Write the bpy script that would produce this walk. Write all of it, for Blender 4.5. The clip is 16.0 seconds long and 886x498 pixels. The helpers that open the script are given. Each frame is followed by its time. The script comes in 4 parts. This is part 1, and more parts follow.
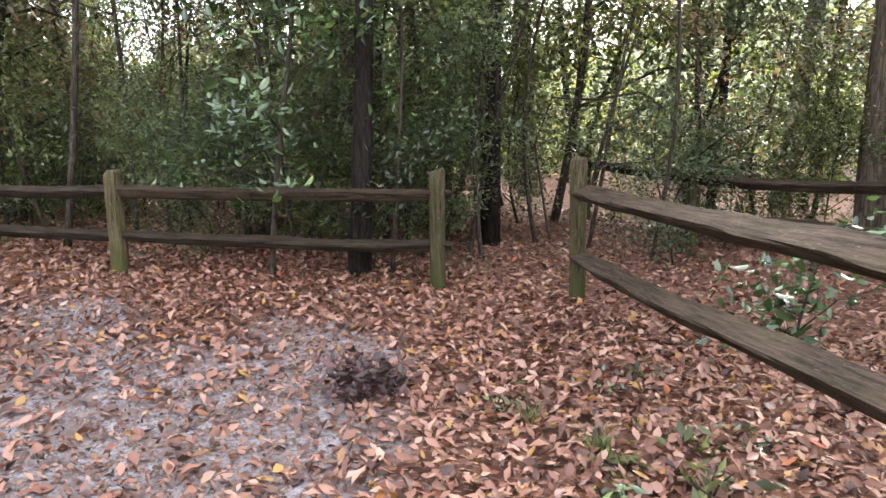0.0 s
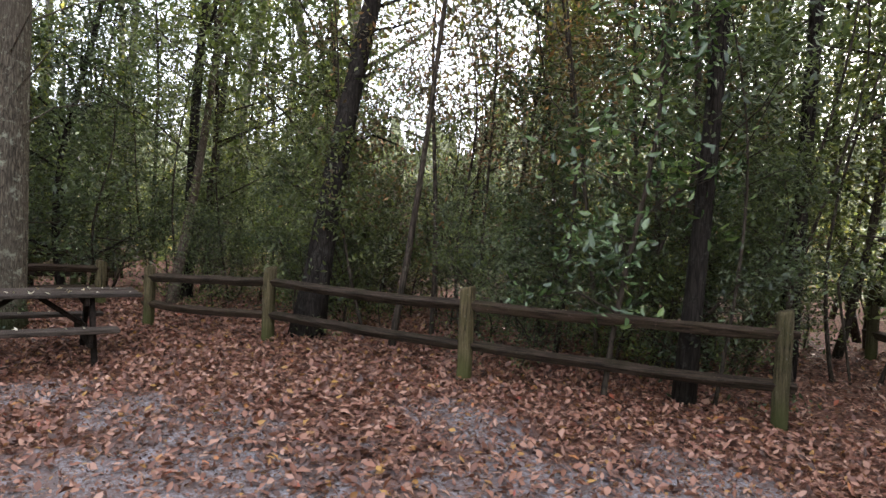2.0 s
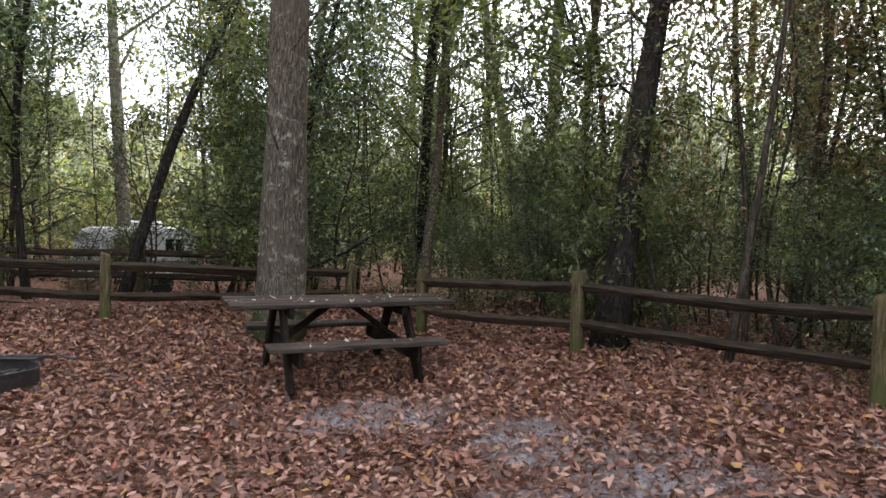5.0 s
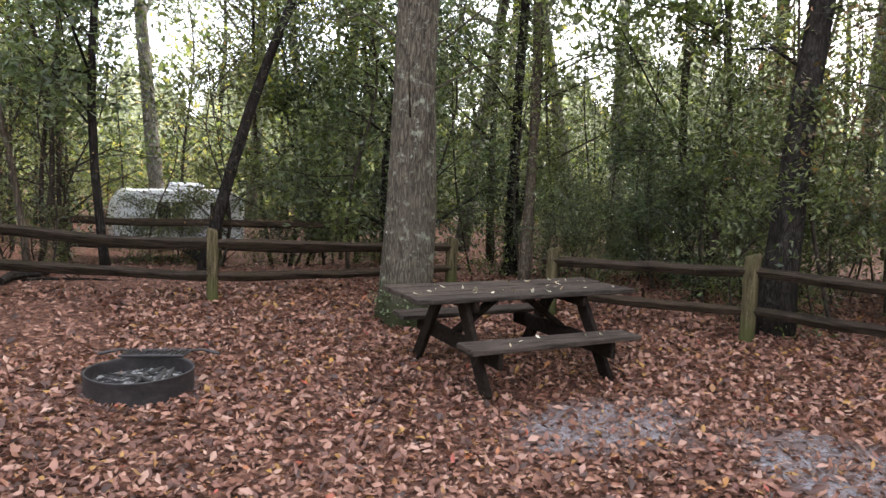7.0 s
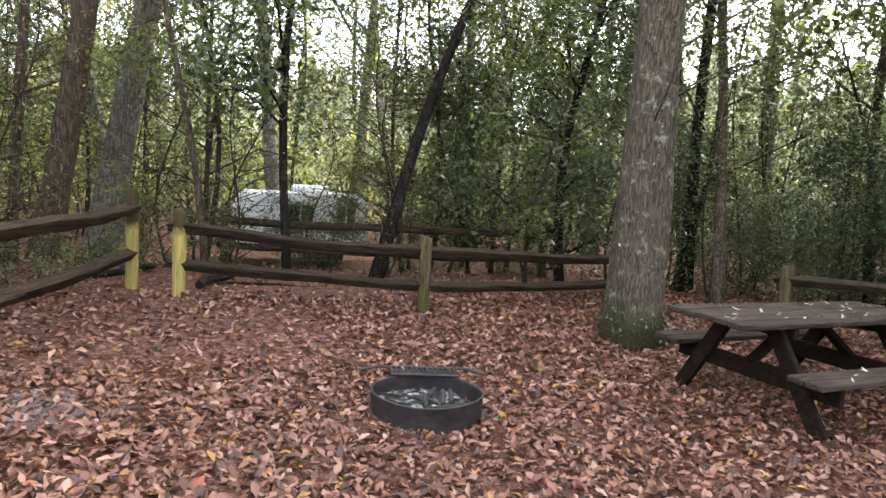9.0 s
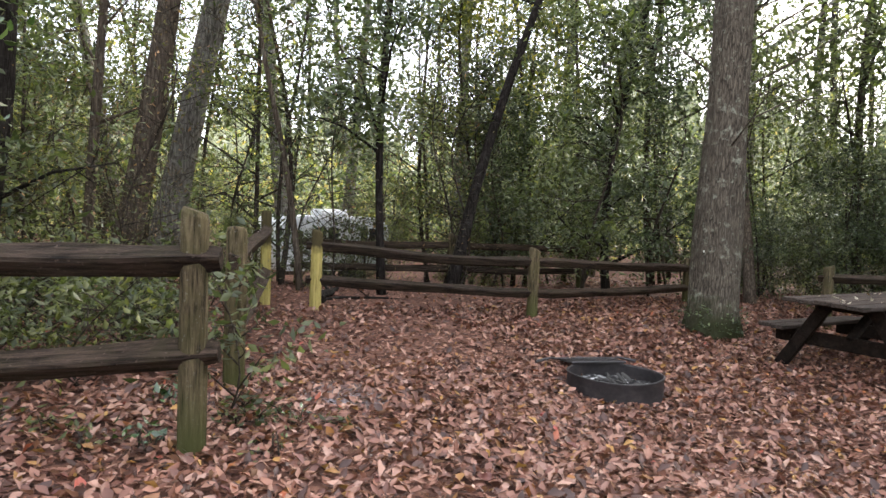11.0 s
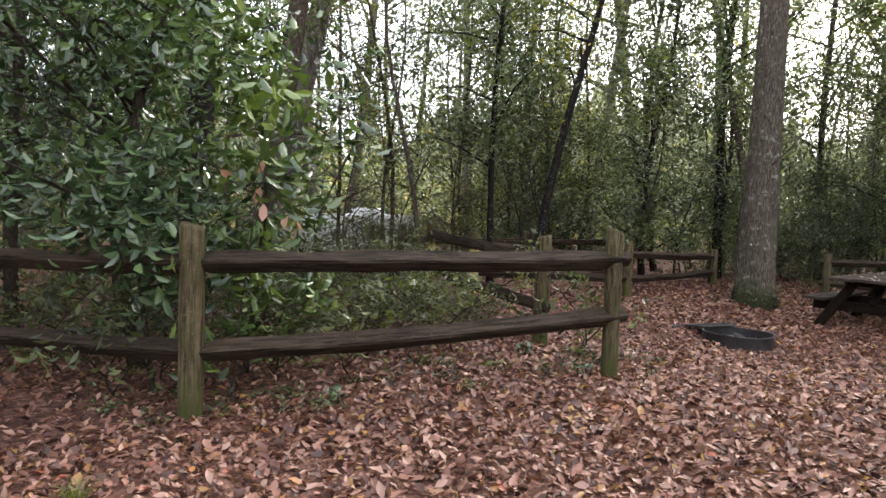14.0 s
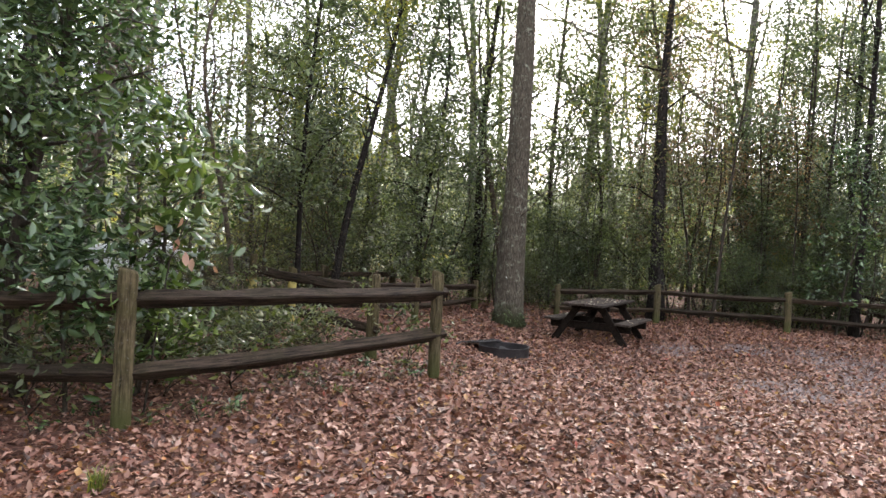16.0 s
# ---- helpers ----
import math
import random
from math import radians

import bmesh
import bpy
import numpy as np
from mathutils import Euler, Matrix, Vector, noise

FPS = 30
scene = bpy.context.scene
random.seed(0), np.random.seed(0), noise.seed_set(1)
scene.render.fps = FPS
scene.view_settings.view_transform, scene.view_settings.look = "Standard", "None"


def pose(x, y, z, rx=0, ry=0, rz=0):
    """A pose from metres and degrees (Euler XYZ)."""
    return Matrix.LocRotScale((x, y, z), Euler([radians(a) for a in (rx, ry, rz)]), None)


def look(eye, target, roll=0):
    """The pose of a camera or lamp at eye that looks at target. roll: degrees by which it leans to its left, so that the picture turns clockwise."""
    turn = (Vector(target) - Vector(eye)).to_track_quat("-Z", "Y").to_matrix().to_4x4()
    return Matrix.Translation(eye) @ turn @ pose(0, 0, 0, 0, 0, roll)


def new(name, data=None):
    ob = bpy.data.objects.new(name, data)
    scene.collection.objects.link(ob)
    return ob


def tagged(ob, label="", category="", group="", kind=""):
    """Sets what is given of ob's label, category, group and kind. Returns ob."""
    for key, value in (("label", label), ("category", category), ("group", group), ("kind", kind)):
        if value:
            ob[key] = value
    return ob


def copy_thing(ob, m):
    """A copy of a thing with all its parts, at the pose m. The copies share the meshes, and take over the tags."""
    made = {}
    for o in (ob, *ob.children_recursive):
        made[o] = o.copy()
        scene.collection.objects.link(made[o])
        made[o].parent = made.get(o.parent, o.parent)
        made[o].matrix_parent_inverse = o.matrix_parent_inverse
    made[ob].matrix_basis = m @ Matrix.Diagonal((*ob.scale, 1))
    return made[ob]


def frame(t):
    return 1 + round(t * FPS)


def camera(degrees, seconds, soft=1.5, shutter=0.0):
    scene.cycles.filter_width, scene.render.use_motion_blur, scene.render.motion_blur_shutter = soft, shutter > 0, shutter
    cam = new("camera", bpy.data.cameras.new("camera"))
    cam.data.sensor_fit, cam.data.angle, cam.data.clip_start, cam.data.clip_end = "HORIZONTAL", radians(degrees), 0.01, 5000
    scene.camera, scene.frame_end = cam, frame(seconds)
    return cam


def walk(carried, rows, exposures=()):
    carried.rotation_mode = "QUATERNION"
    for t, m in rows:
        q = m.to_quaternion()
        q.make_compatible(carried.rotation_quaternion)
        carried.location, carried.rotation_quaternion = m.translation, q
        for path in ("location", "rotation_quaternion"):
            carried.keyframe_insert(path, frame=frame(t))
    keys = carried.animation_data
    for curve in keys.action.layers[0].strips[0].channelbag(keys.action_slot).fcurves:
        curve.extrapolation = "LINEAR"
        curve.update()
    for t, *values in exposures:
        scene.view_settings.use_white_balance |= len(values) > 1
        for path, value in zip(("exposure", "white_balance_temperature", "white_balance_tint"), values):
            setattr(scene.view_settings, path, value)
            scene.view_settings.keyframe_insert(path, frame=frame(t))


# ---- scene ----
cam = camera(66.56, 16.0, soft=1.5)
walk(cam, [
    (0.0, look((1.476, 7.172, 1.307), (-1.670, 10.969, 0.481), -0.68)),
    (0.5, look((1.347, 6.816, 1.410), (-1.982, 10.502, 0.833), 1.24)),
    (1.0, look((1.117, 6.456, 1.506), (-2.378, 10.014, 1.155), 2.44)),
    (1.5, look((0.818, 6.079, 1.575), (-2.908, 9.407, 1.375), 3.05)),
    (2.0, look((0.516, 5.682, 1.575), (-3.435, 8.743, 1.438), 2.67)),
    (2.5, look((0.184, 5.353, 1.526), (-3.933, 8.189, 1.443), 2.39)),
    (3.0, look((-0.166, 5.158, 1.460), (-4.424, 7.780, 1.436), 2.40)),
    (3.5, look((-0.500, 5.025, 1.435), (-4.863, 7.467, 1.398), 1.91)),
    (4.0, look((-0.772, 4.863, 1.413), (-5.213, 7.158, 1.324), 1.91)),
    (4.2, look((-0.881, 4.789, 1.406), (-5.340, 7.050, 1.313), 1.73)),
    (6.3, look((-2.544, 3.332, 1.621), (-6.742, 6.025, 1.260), 1.78)),
    (6.5, look((-2.661, 3.239, 1.633), (-6.870, 5.907, 1.225), 1.94)),
    (7.0, look((-2.941, 2.992, 1.655), (-7.221, 5.528, 1.152), 2.07)),
    (7.5, look((-3.325, 2.620, 1.624), (-7.681, 5.005, 1.049), 1.92)),
    (8.0, look((-3.771, 2.224, 1.559), (-8.180, 4.513, 0.990), 1.68)),
    (8.5, look((-4.143, 1.869, 1.540), (-8.560, 4.157, 1.032), 2.77)),
    (9.0, look((-4.369, 1.480, 1.568), (-8.783, 3.782, 1.099), 3.33)),
    (9.2, look((-4.434, 1.310, 1.585), (-8.845, 3.619, 1.124), 2.99)),
    (11.3, look((-4.759, -1.168, 1.382), (-8.857, 1.688, 1.145), 2.04)),
    (11.5, look((-4.782, -1.384, 1.384), (-8.872, 1.483, 1.157), 1.78)),
    (12.0, look((-4.851, -1.958, 1.421), (-8.886, 0.987, 1.191), 1.87)),
    (12.5, look((-4.868, -2.637, 1.444), (-8.825, 0.410, 1.190), 1.25)),
    (13.0, look((-4.833, -3.312, 1.493), (-8.656, -0.101, 1.214), 1.43)),
    (13.5, look((-4.923, -3.935, 1.492), (-8.647, -0.612, 1.187), 2.19)),
    (14.0, look((-5.041, -4.542, 1.497), (-8.714, -1.164, 1.186), 1.99)),
    (14.5, look((-5.037, -5.168, 1.561), (-8.635, -1.711, 1.244), 0.56)),
    (15.0, look((-5.016, -5.706, 1.583), (-8.413, -2.052, 1.256), -0.12)),
    (15.5, look((-4.919, -6.130, 1.630), (-7.848, -2.086, 1.366), 0.31)),
    (16.0, look((-4.735, -6.526, 1.657), (-6.952, -2.045, 1.627), 3.10)),
], exposures=[(0.0, 2.58), (1.0, 2.3), (2.0, 1.76), (4.0, 1.55), (7.0, 2.0), (9.0, 2.16), (12.5, 1.7), (16.0, 1.68)])

# ---- world and light: bright thin overcast, a low veiled sun from the north-north-west ----
world = bpy.data.worlds.new("sky")
scene.world = world
world.use_nodes = True
wn = world.node_tree.nodes
sky = wn.new("ShaderNodeTexSky")
sky.sky_type = "NISHITA"
sky.sun_disc = False
sky.sun_elevation = radians(38)
sky.sun_rotation = radians(-10)
sky.air_density, sky.dust_density, sky.ozone_density = 1.0, 6.0, 1.0
haze = wn.new("ShaderNodeMixRGB")
haze.inputs["Fac"].default_value = 0.6
haze.inputs["Color2"].default_value = (9.4, 9.8, 10.8, 1)
world.node_tree.links.new(sky.outputs[0], haze.inputs["Color1"])
world.node_tree.links.new(haze.outputs[0], wn["Background"].inputs["Color"])
wn["Background"].inputs["Strength"].default_value = 0.15

sun = new("sun", bpy.data.lights.new("sun", "SUN"))
sun.data.energy = 2.8
sun.data.angle = radians(9)
sun.data.color = (1.0, 0.96, 0.9)
sun.matrix_world = look((0, 0, 30), Vector((0, 0, 30)) - Vector((math.sin(radians(-10)) * math.cos(radians(38)), math.cos(radians(-10)) * math.cos(radians(38)), math.sin(radians(38)))))


# ---- materials ----
class Mat:
    """A small builder for node materials."""

    def __init__(self, name, rough=0.8, spec=0.3):
        self.m = bpy.data.materials.new(name)
        self.m.use_nodes = True
        self.t = self.m.node_tree
        self.b = self.t.nodes["Principled BSDF"]
        self.b.inputs["Roughness"].default_value = rough
        self.b.inputs["Specular IOR Level"].default_value = spec

    def n(self, kind, **values):
        node = self.t.nodes.new(kind)
        for key, value in values.items():
            node.inputs[key.replace("_", " ")].default_value = value
        return node

    def l(self, a, b):
        self.t.links.new(a, b)

    def coords(self, scale=(1, 1, 1), which="Object"):
        tc, mp = self.n("ShaderNodeTexCoord"), self.n("ShaderNodeMapping")
        mp.inputs["Scale"].default_value = scale
        self.l(tc.outputs[which], mp.inputs["Vector"])
        return mp.outputs[0]

    def noise(self, vec, scale, detail=4, rough=0.6):
        node = self.n("ShaderNodeTexNoise", Scale=scale, Detail=detail, Roughness=rough)
        self.l(vec, node.inputs["Vector"])
        return node.outputs["Fac"]

    def ramp(self, fac, stops):
        node = self.n("ShaderNodeValToRGB")
        el = node.color_ramp.elements
        while len(el) < len(stops):
            el.new(0.5)
        for e, (p, c) in zip(el, stops):
            e.position, e.color = p, (*c, 1)
        self.l(fac, node.inputs["Fac"])
        return node.outputs["Color"]

    def mix(self, fac, a, b, mode="MIX"):
        node = self.n("ShaderNodeMixRGB")
        node.blend_type = mode
        for value, key in ((fac, "Fac"), (a, "Color1"), (b, "Color2")):
            if isinstance(value, (int, float)):
                node.inputs[key].default_value = value
            elif isinstance(value, tuple):
                node.inputs[key].default_value = (*value, 1)
            else:
                self.l(value, node.inputs[key])
        return node.outputs[0]

    def bump(self, height, strength, distance=0.01):
        node = self.n("ShaderNodeBump", Strength=strength, Distance=distance)
        self.l(height, node.inputs["Height"])
        self.l(node.outputs[0], self.b.inputs["Normal"])

    def color(self, socket):
        self.l(socket, self.b.inputs["Base Color"])
        return self

    def translucent(self, socket, amount):
        tr = self.n("ShaderNodeBsdfTranslucent")
        mixer = self.n("ShaderNodeMixShader", Fac=amount)
        self.l(socket, tr.inputs["Color"])
        self.l(self.b.outputs[0], mixer.inputs[1])
        self.l(tr.outputs[0], mixer.inputs[2])
        self.l(mixer.outputs[0], self.t.nodes["Material Output"].inputs["Surface"])


def leaf_material(name, stops, rough=0.45, trans=0.3, spec=0.4, calm=0.0):
    k = Mat(name, rough, spec)
    geo, info = k.n("ShaderNodeNewGeometry"), k.n("ShaderNodeObjectInfo")
    pick = k.n("ShaderNodeMath")
    pick.operation = "MULTIPLY_ADD"
    pick.inputs[1].default_value, pick.inputs[2].default_value = 1 - calm, calm * 0.52
    k.l(geo.outputs["Random Per Island"], pick.inputs[0])
    c = k.ramp(pick.outputs[0], stops)
    # Noise tints whole clumps, putting their light and shade into the leaf colour.
    if calm:
        c = k.mix(1.0, c, k.ramp(k.noise(k.coords(), 1.1, 2, 0.5), [(0.36, (0.6, 0.62, 0.62)), (0.5, (1, 1, 1)), (0.64, (1.45, 1.38, 1.1))]), "MULTIPLY")
    tint = k.ramp(info.outputs["Random"], [(0.0, (0.75, 0.8, 0.75)), (0.5, (1, 1, 1)), (1.0, (1.25, 1.15, 0.8))])
    c = k.mix(1.0, c, tint, "MULTIPLY")
    k.color(c)
    if trans:
        k.translucent(k.mix(1.0, c, (1.25, 1.45, 0.85), "MULTIPLY"), trans)
    return k.m


GREEN_DARK = leaf_material("leaf_dark_green", [(0.0, (0.0154, 0.0207, 0.0114)), (0.4, (0.0453, 0.0596, 0.0300)), (0.8, (0.1145, 0.1397, 0.0706)), (1.0, (0.2712, 0.2898, 0.1604))], 0.36, 0.42, 0.5, 0.4)
GREEN_MID = leaf_material("leaf_mid_green", [(0.0, (0.0202, 0.0262, 0.0102)), (0.45, (0.0621, 0.0733, 0.0286)), (0.85, (0.1723, 0.1822, 0.0722)), (1.0, (0.3730, 0.2981, 0.1151))], 0.4, 0.44, 0.45, 0.4)
GREEN_YELLOW = leaf_material("leaf_yellow_green", [(0.0, (0.0275, 0.0385, 0.0110)), (0.5, (0.0880, 0.1040, 0.0280)), (0.8, (0.2640, 0.2310, 0.0550)), (1.0, (0.4320, 0.2700, 0.0675))], 0.42, 0.48, 0.4, 0.35)
RUST = leaf_material("leaf_rust", [(0.0, (0.0418, 0.0315, 0.0196)), (0.4, (0.1045, 0.0630, 0.0350)), (0.75, (0.0950, 0.0963, 0.0336)), (1.0, (0.2850, 0.1400, 0.0770))], 0.45, 0.28)
# Paler leaves for the far woods: sunlight and haze are in the colour.
GREEN_FAR = leaf_material("leaf_far_sun_in_colour", [(0.0, (0.0340, 0.0444, 0.0195)), (0.5, (0.1210, 0.1411, 0.0586)), (0.85, (0.2794, 0.2628, 0.0972)), (1.0, (0.4633, 0.3320, 0.1198))], 0.42, 0.5)
MAGNOLIA = leaf_material("leaf_glossy_green", [(0.0, (0.014, 0.028, 0.012)), (0.5, (0.048, 0.082, 0.034)), (0.85, (0.115, 0.165, 0.072)), (1.0, (0.27, 0.32, 0.17))], 0.27, 0.2, 0.7, 0.25)
LITTER = leaf_material("fallen_leaves", [(0.0, (0.036, 0.0150, 0.0105)), (0.2, (0.085, 0.034, 0.023)), (0.4, (0.148, 0.060, 0.040)), (0.58, (0.215, 0.094, 0.062)), (0.75, (0.280, 0.142, 0.100)), (0.88, (0.34, 0.200, 0.152)), (0.93, (0.12, 0.036, 0.027)), (0.985, (0.31, 0.165, 0.040)), (1.0, (0.26, 0.046, 0.034))], 0.5, 0.1, 0.4)


def bark_material(name, dark, light, lichen=(0.3, 0.32, 0.26), amount=0.3, fine=26.0, moss=0.0):
    k = Mat(name, 0.95, 0.06)
    warp = k.n("ShaderNodeTexNoise", Scale=7.0, Detail=3.0)
    shift = k.n("ShaderNodeVectorMath")
    shift.operation = "MULTIPLY_ADD"
    shift.inputs[1].default_value = (0.05, 0.05, 0.02)
    k.l(warp.outputs["Color"], shift.inputs[0])
    k.l(k.coords((1, 1, 0.14)), shift.inputs[2])
    v = shift.outputs[0]
    n1, n2 = k.noise(v, fine, 6, 0.7), k.noise(k.coords(), 2.2, 3)
    vor = k.n("ShaderNodeTexVoronoi", Scale=fine * 0.9)
    vor.feature = "DISTANCE_TO_EDGE"
    k.l(v, vor.inputs["Vector"])
    c = k.mix(k.ramp(n1, [(0.36, (0, 0, 0)), (0.62, (1, 1, 1))]), dark, light)
    c = k.mix(k.ramp(vor.outputs["Distance"], [(0.0, (0.8, 0.8, 0.8)), (0.14, (0, 0, 0))]), c, tuple(x * 0.5 for x in dark))
    spots = k.ramp(k.noise(k.coords(), 9.0, 6, 0.75), [(0.55, (0, 0, 0)), (0.66, (amount, amount, amount))])
    c = k.mix(spots, c, lichen)
    c = k.mix(k.ramp(n2, [(0.4, (0, 0, 0)), (0.65, (0.45, 0.45, 0.45))]), c, tuple(x * 0.55 for x in light))
    if moss:
        sep = k.n("ShaderNodeSeparateXYZ")
        k.l(k.coords(), sep.inputs[0])
        add = k.n("ShaderNodeMath")
        add.operation = "MULTIPLY_ADD"
        add.inputs[1].default_value = -0.8
        k.l(sep.outputs["Z"], add.inputs[0])
        k.l(k.noise(k.coords(), 5.0, 5, 0.7), add.inputs[2])
        c = k.mix(k.ramp(add.outputs[0], [(0.1, (0, 0, 0)), (0.45, (moss, moss, moss))]), c, (0.032, 0.038, 0.016))
    k.color(c)
    k.bump(k.mix(0.5, n1, vor.outputs["Distance"]), 0.9, 0.02)
    return k.m


BARK_OAK = bark_material("bark_grey_oak", (0.028, 0.023, 0.018), (0.128, 0.106, 0.080), (0.26, 0.27, 0.21), 0.75, 46, 0.85)
BARK_PALE = bark_material("bark_pale", (0.07, 0.062, 0.052), (0.24, 0.22, 0.19), (0.34, 0.35, 0.3), 0.5, 30)
BARK_DARK = bark_material("bark_dark", (0.0080, 0.0064, 0.0056), (0.0340, 0.0280, 0.0240), (0.1900, 0.1950, 0.1700), 0.16)
BARK_BROWN = bark_material("bark_brown", (0.04, 0.03, 0.022), (0.13, 0.10, 0.075), (0.25, 0.26, 0.2), 0.3)
# Lightened throughout; the extra tone stands in for haze on distant stems.
BARK_TWIG = bark_material("bark_sapling", (0.0204, 0.0165, 0.0132), (0.0765, 0.0594, 0.0462), (0.2380, 0.2310, 0.1650), 0.25, 40)


def timber_material(name, dark, light, stain, stain_amount, scale=(1.2, 14, 14), moss_level=0.55, head=None, foot=None):
    k = Mat(name, 0.9, 0.1)
    info = k.n("ShaderNodeObjectInfo")
    off = k.n("ShaderNodeVectorMath")
    k.l(k.coords(scale), off.inputs[0])
    k.l(info.outputs["Random"], off.inputs[1])
    grain = k.noise(off.outputs[0], 3.0, 7, 0.72)
    c = k.ramp(grain, [(0.38, dark), (0.5, tuple((a + b) / 2 for a, b in zip(dark, light))), (0.62, light)])
    blotch = k.noise(k.coords((3, 3, 3)), 2.0, 5, 0.7)
    c = k.mix(k.ramp(blotch, [(moss_level - 0.1, (0, 0, 0)), (moss_level + 0.12, (stain_amount,) * 3)]), c, stain)
    fleck = k.noise(k.coords((1, 1, 1)), 46.0, 5, 0.7)
    c = k.mix(k.ramp(fleck, [(0.6, (0, 0, 0)), (0.7, (0.45, 0.45, 0.45))]), c, tuple(min(0.2, v * 2.6 + 0.03) for v in light))
    if foot:
        low, sink = k.n("ShaderNodeSeparateXYZ"), k.n("ShaderNodeMath")
        k.l(k.coords(), low.inputs[0])
        sink.operation = "MULTIPLY_ADD"
        sink.inputs[1].default_value = 0.55
        k.l(blotch, sink.inputs[0])
        k.l(low.outputs["Z"], sink.inputs[2])
        c = k.mix(k.ramp(sink.outputs[0], [(0.34, (0.8, 0.8, 0.8)), (0.6, (0, 0, 0))]), c, foot)
    if head:
        sep, rise = k.n("ShaderNodeSeparateXYZ"), k.n("ShaderNodeMath")
        k.l(k.coords(), sep.inputs[0])
        rise.operation = "MULTIPLY_ADD"
        rise.inputs[1].default_value = 0.25
        k.l(blotch, rise.inputs[0])
        k.l(sep.outputs["Z"], rise.inputs[2])
        c = k.mix(k.ramp(rise.outputs[0], [(0.76, (0, 0, 0)), (0.84, (0.9, 0.9, 0.9))]), c, head)
    k.color(k.mix(1.0, c, k.ramp(info.outputs["Random"], [(0, (0.8, 0.8, 0.8)), (1, (1.2, 1.15, 1.1))]), "MULTIPLY"))
    k.bump(grain, 0.9, 0.016)
    return k.m


RAIL_WOOD = timber_material("rail_weathered", (0.0050, 0.0035, 0.0026), (0.056, 0.039, 0.029), (0.030, 0.025, 0.013), 0.55, moss_level=0.54)
POST_WOOD = timber_material("post_weathered", (0.0078, 0.0056, 0.0040), (0.125, 0.098, 0.058), (0.052, 0.048, 0.020), 0.6, (14, 14, 1.2), 0.48, foot=(0.045, 0.05, 0.016))
POST_YELLOW = timber_material("post_yellow_lichen", (0.15, 0.122, 0.042), (0.40, 0.335, 0.125), (0.28, 0.24, 0.075), 0.7, (14, 14, 1.2), 0.45, (0.018, 0.014, 0.01))
TABLE_WOOD = timber_material("table_weathered", (0.012, 0.009, 0.0075), (0.068, 0.053, 0.044), (0.045, 0.036, 0.03), 0.5, (14, 1.2, 14))
TABLE_FRAME = timber_material("table_frame_dark", (0.004, 0.0028, 0.0022), (0.018, 0.012, 0.009), (0.012, 0.010, 0.007), 0.4, (6, 6, 6))


def steel_material():
    k = Mat("fire_steel", 0.62, 0.4)
    k.b.inputs["Metallic"].default_value = 0.2
    n1, n2 = k.noise(k.coords(), 14, 6, 0.7), k.noise(k.coords((1, 1, 4)), 5, 4)
    c = k.ramp(n1, [(0.3, (0.013, 0.0115, 0.0115)), (0.6, (0.036, 0.030, 0.030)), (0.8, (0.075, 0.052, 0.046))])
    k.color(k.mix(k.ramp(n2, [(0.55, (0, 0, 0)), (0.75, (0.5, 0.5, 0.5))]), c, (0.085, 0.068, 0.064)))
    k.bump(n1, 0.4, 0.004)
    return k.m


STEEL = steel_material()


def plain_material(name, c1, c2, scale=12.0, rough=0.7, spec=0.3, bump=0.3):
    k = Mat(name, rough, spec)
    n1 = k.noise(k.coords(), scale, 5, 0.65)
    k.color(k.mix(n1, c1, c2))
    if bump:
        k.bump(n1, bump, 0.01)
    return k.m




def ash_material():
    k = Mat("ash", 0.95, 0.1)
    n1 = k.noise(k.coords(), 11, 7, 0.75)
    k.color(k.ramp(n1, [(0.42, (0.010, 0.009, 0.009)), (0.52, (0.05, 0.048, 0.046)), (0.62, (0.34, 0.335, 0.325))]))
    k.bump(n1, 0.9, 0.02)
    return k.m


ASH = ash_material()
LICHEN = plain_material("white_lichen", (0.38, 0.39, 0.34), (0.62, 0.62, 0.57), 40, 0.95, 0.1, 0.5)
CHARCOAL = plain_material("charcoal", (0.01, 0.01, 0.01), (0.05, 0.045, 0.04), 20, 0.8)
CAMPER_WHITE = plain_material("camper_white", (0.72, 0.73, 0.75), (0.82, 0.82, 0.82), 3, 0.35, 0.5, 0)
CAMPER_DARK = plain_material("camper_glass", (0.01, 0.012, 0.014), (0.03, 0.03, 0.035), 4, 0.1, 0.6, 0)
CAMPER_STRIPE = plain_material("camper_stripe", (0.2, 0.2, 0.22), (0.3, 0.3, 0.32), 4, 0.4, 0.5, 0)
RUBBER = plain_material("rubber", (0.015, 0.015, 0.015), (0.04, 0.04, 0.04), 20, 0.85)
DEAD = plain_material("dead_stems", (0.02, 0.01, 0.012), (0.07, 0.03, 0.03), 30, 0.8)


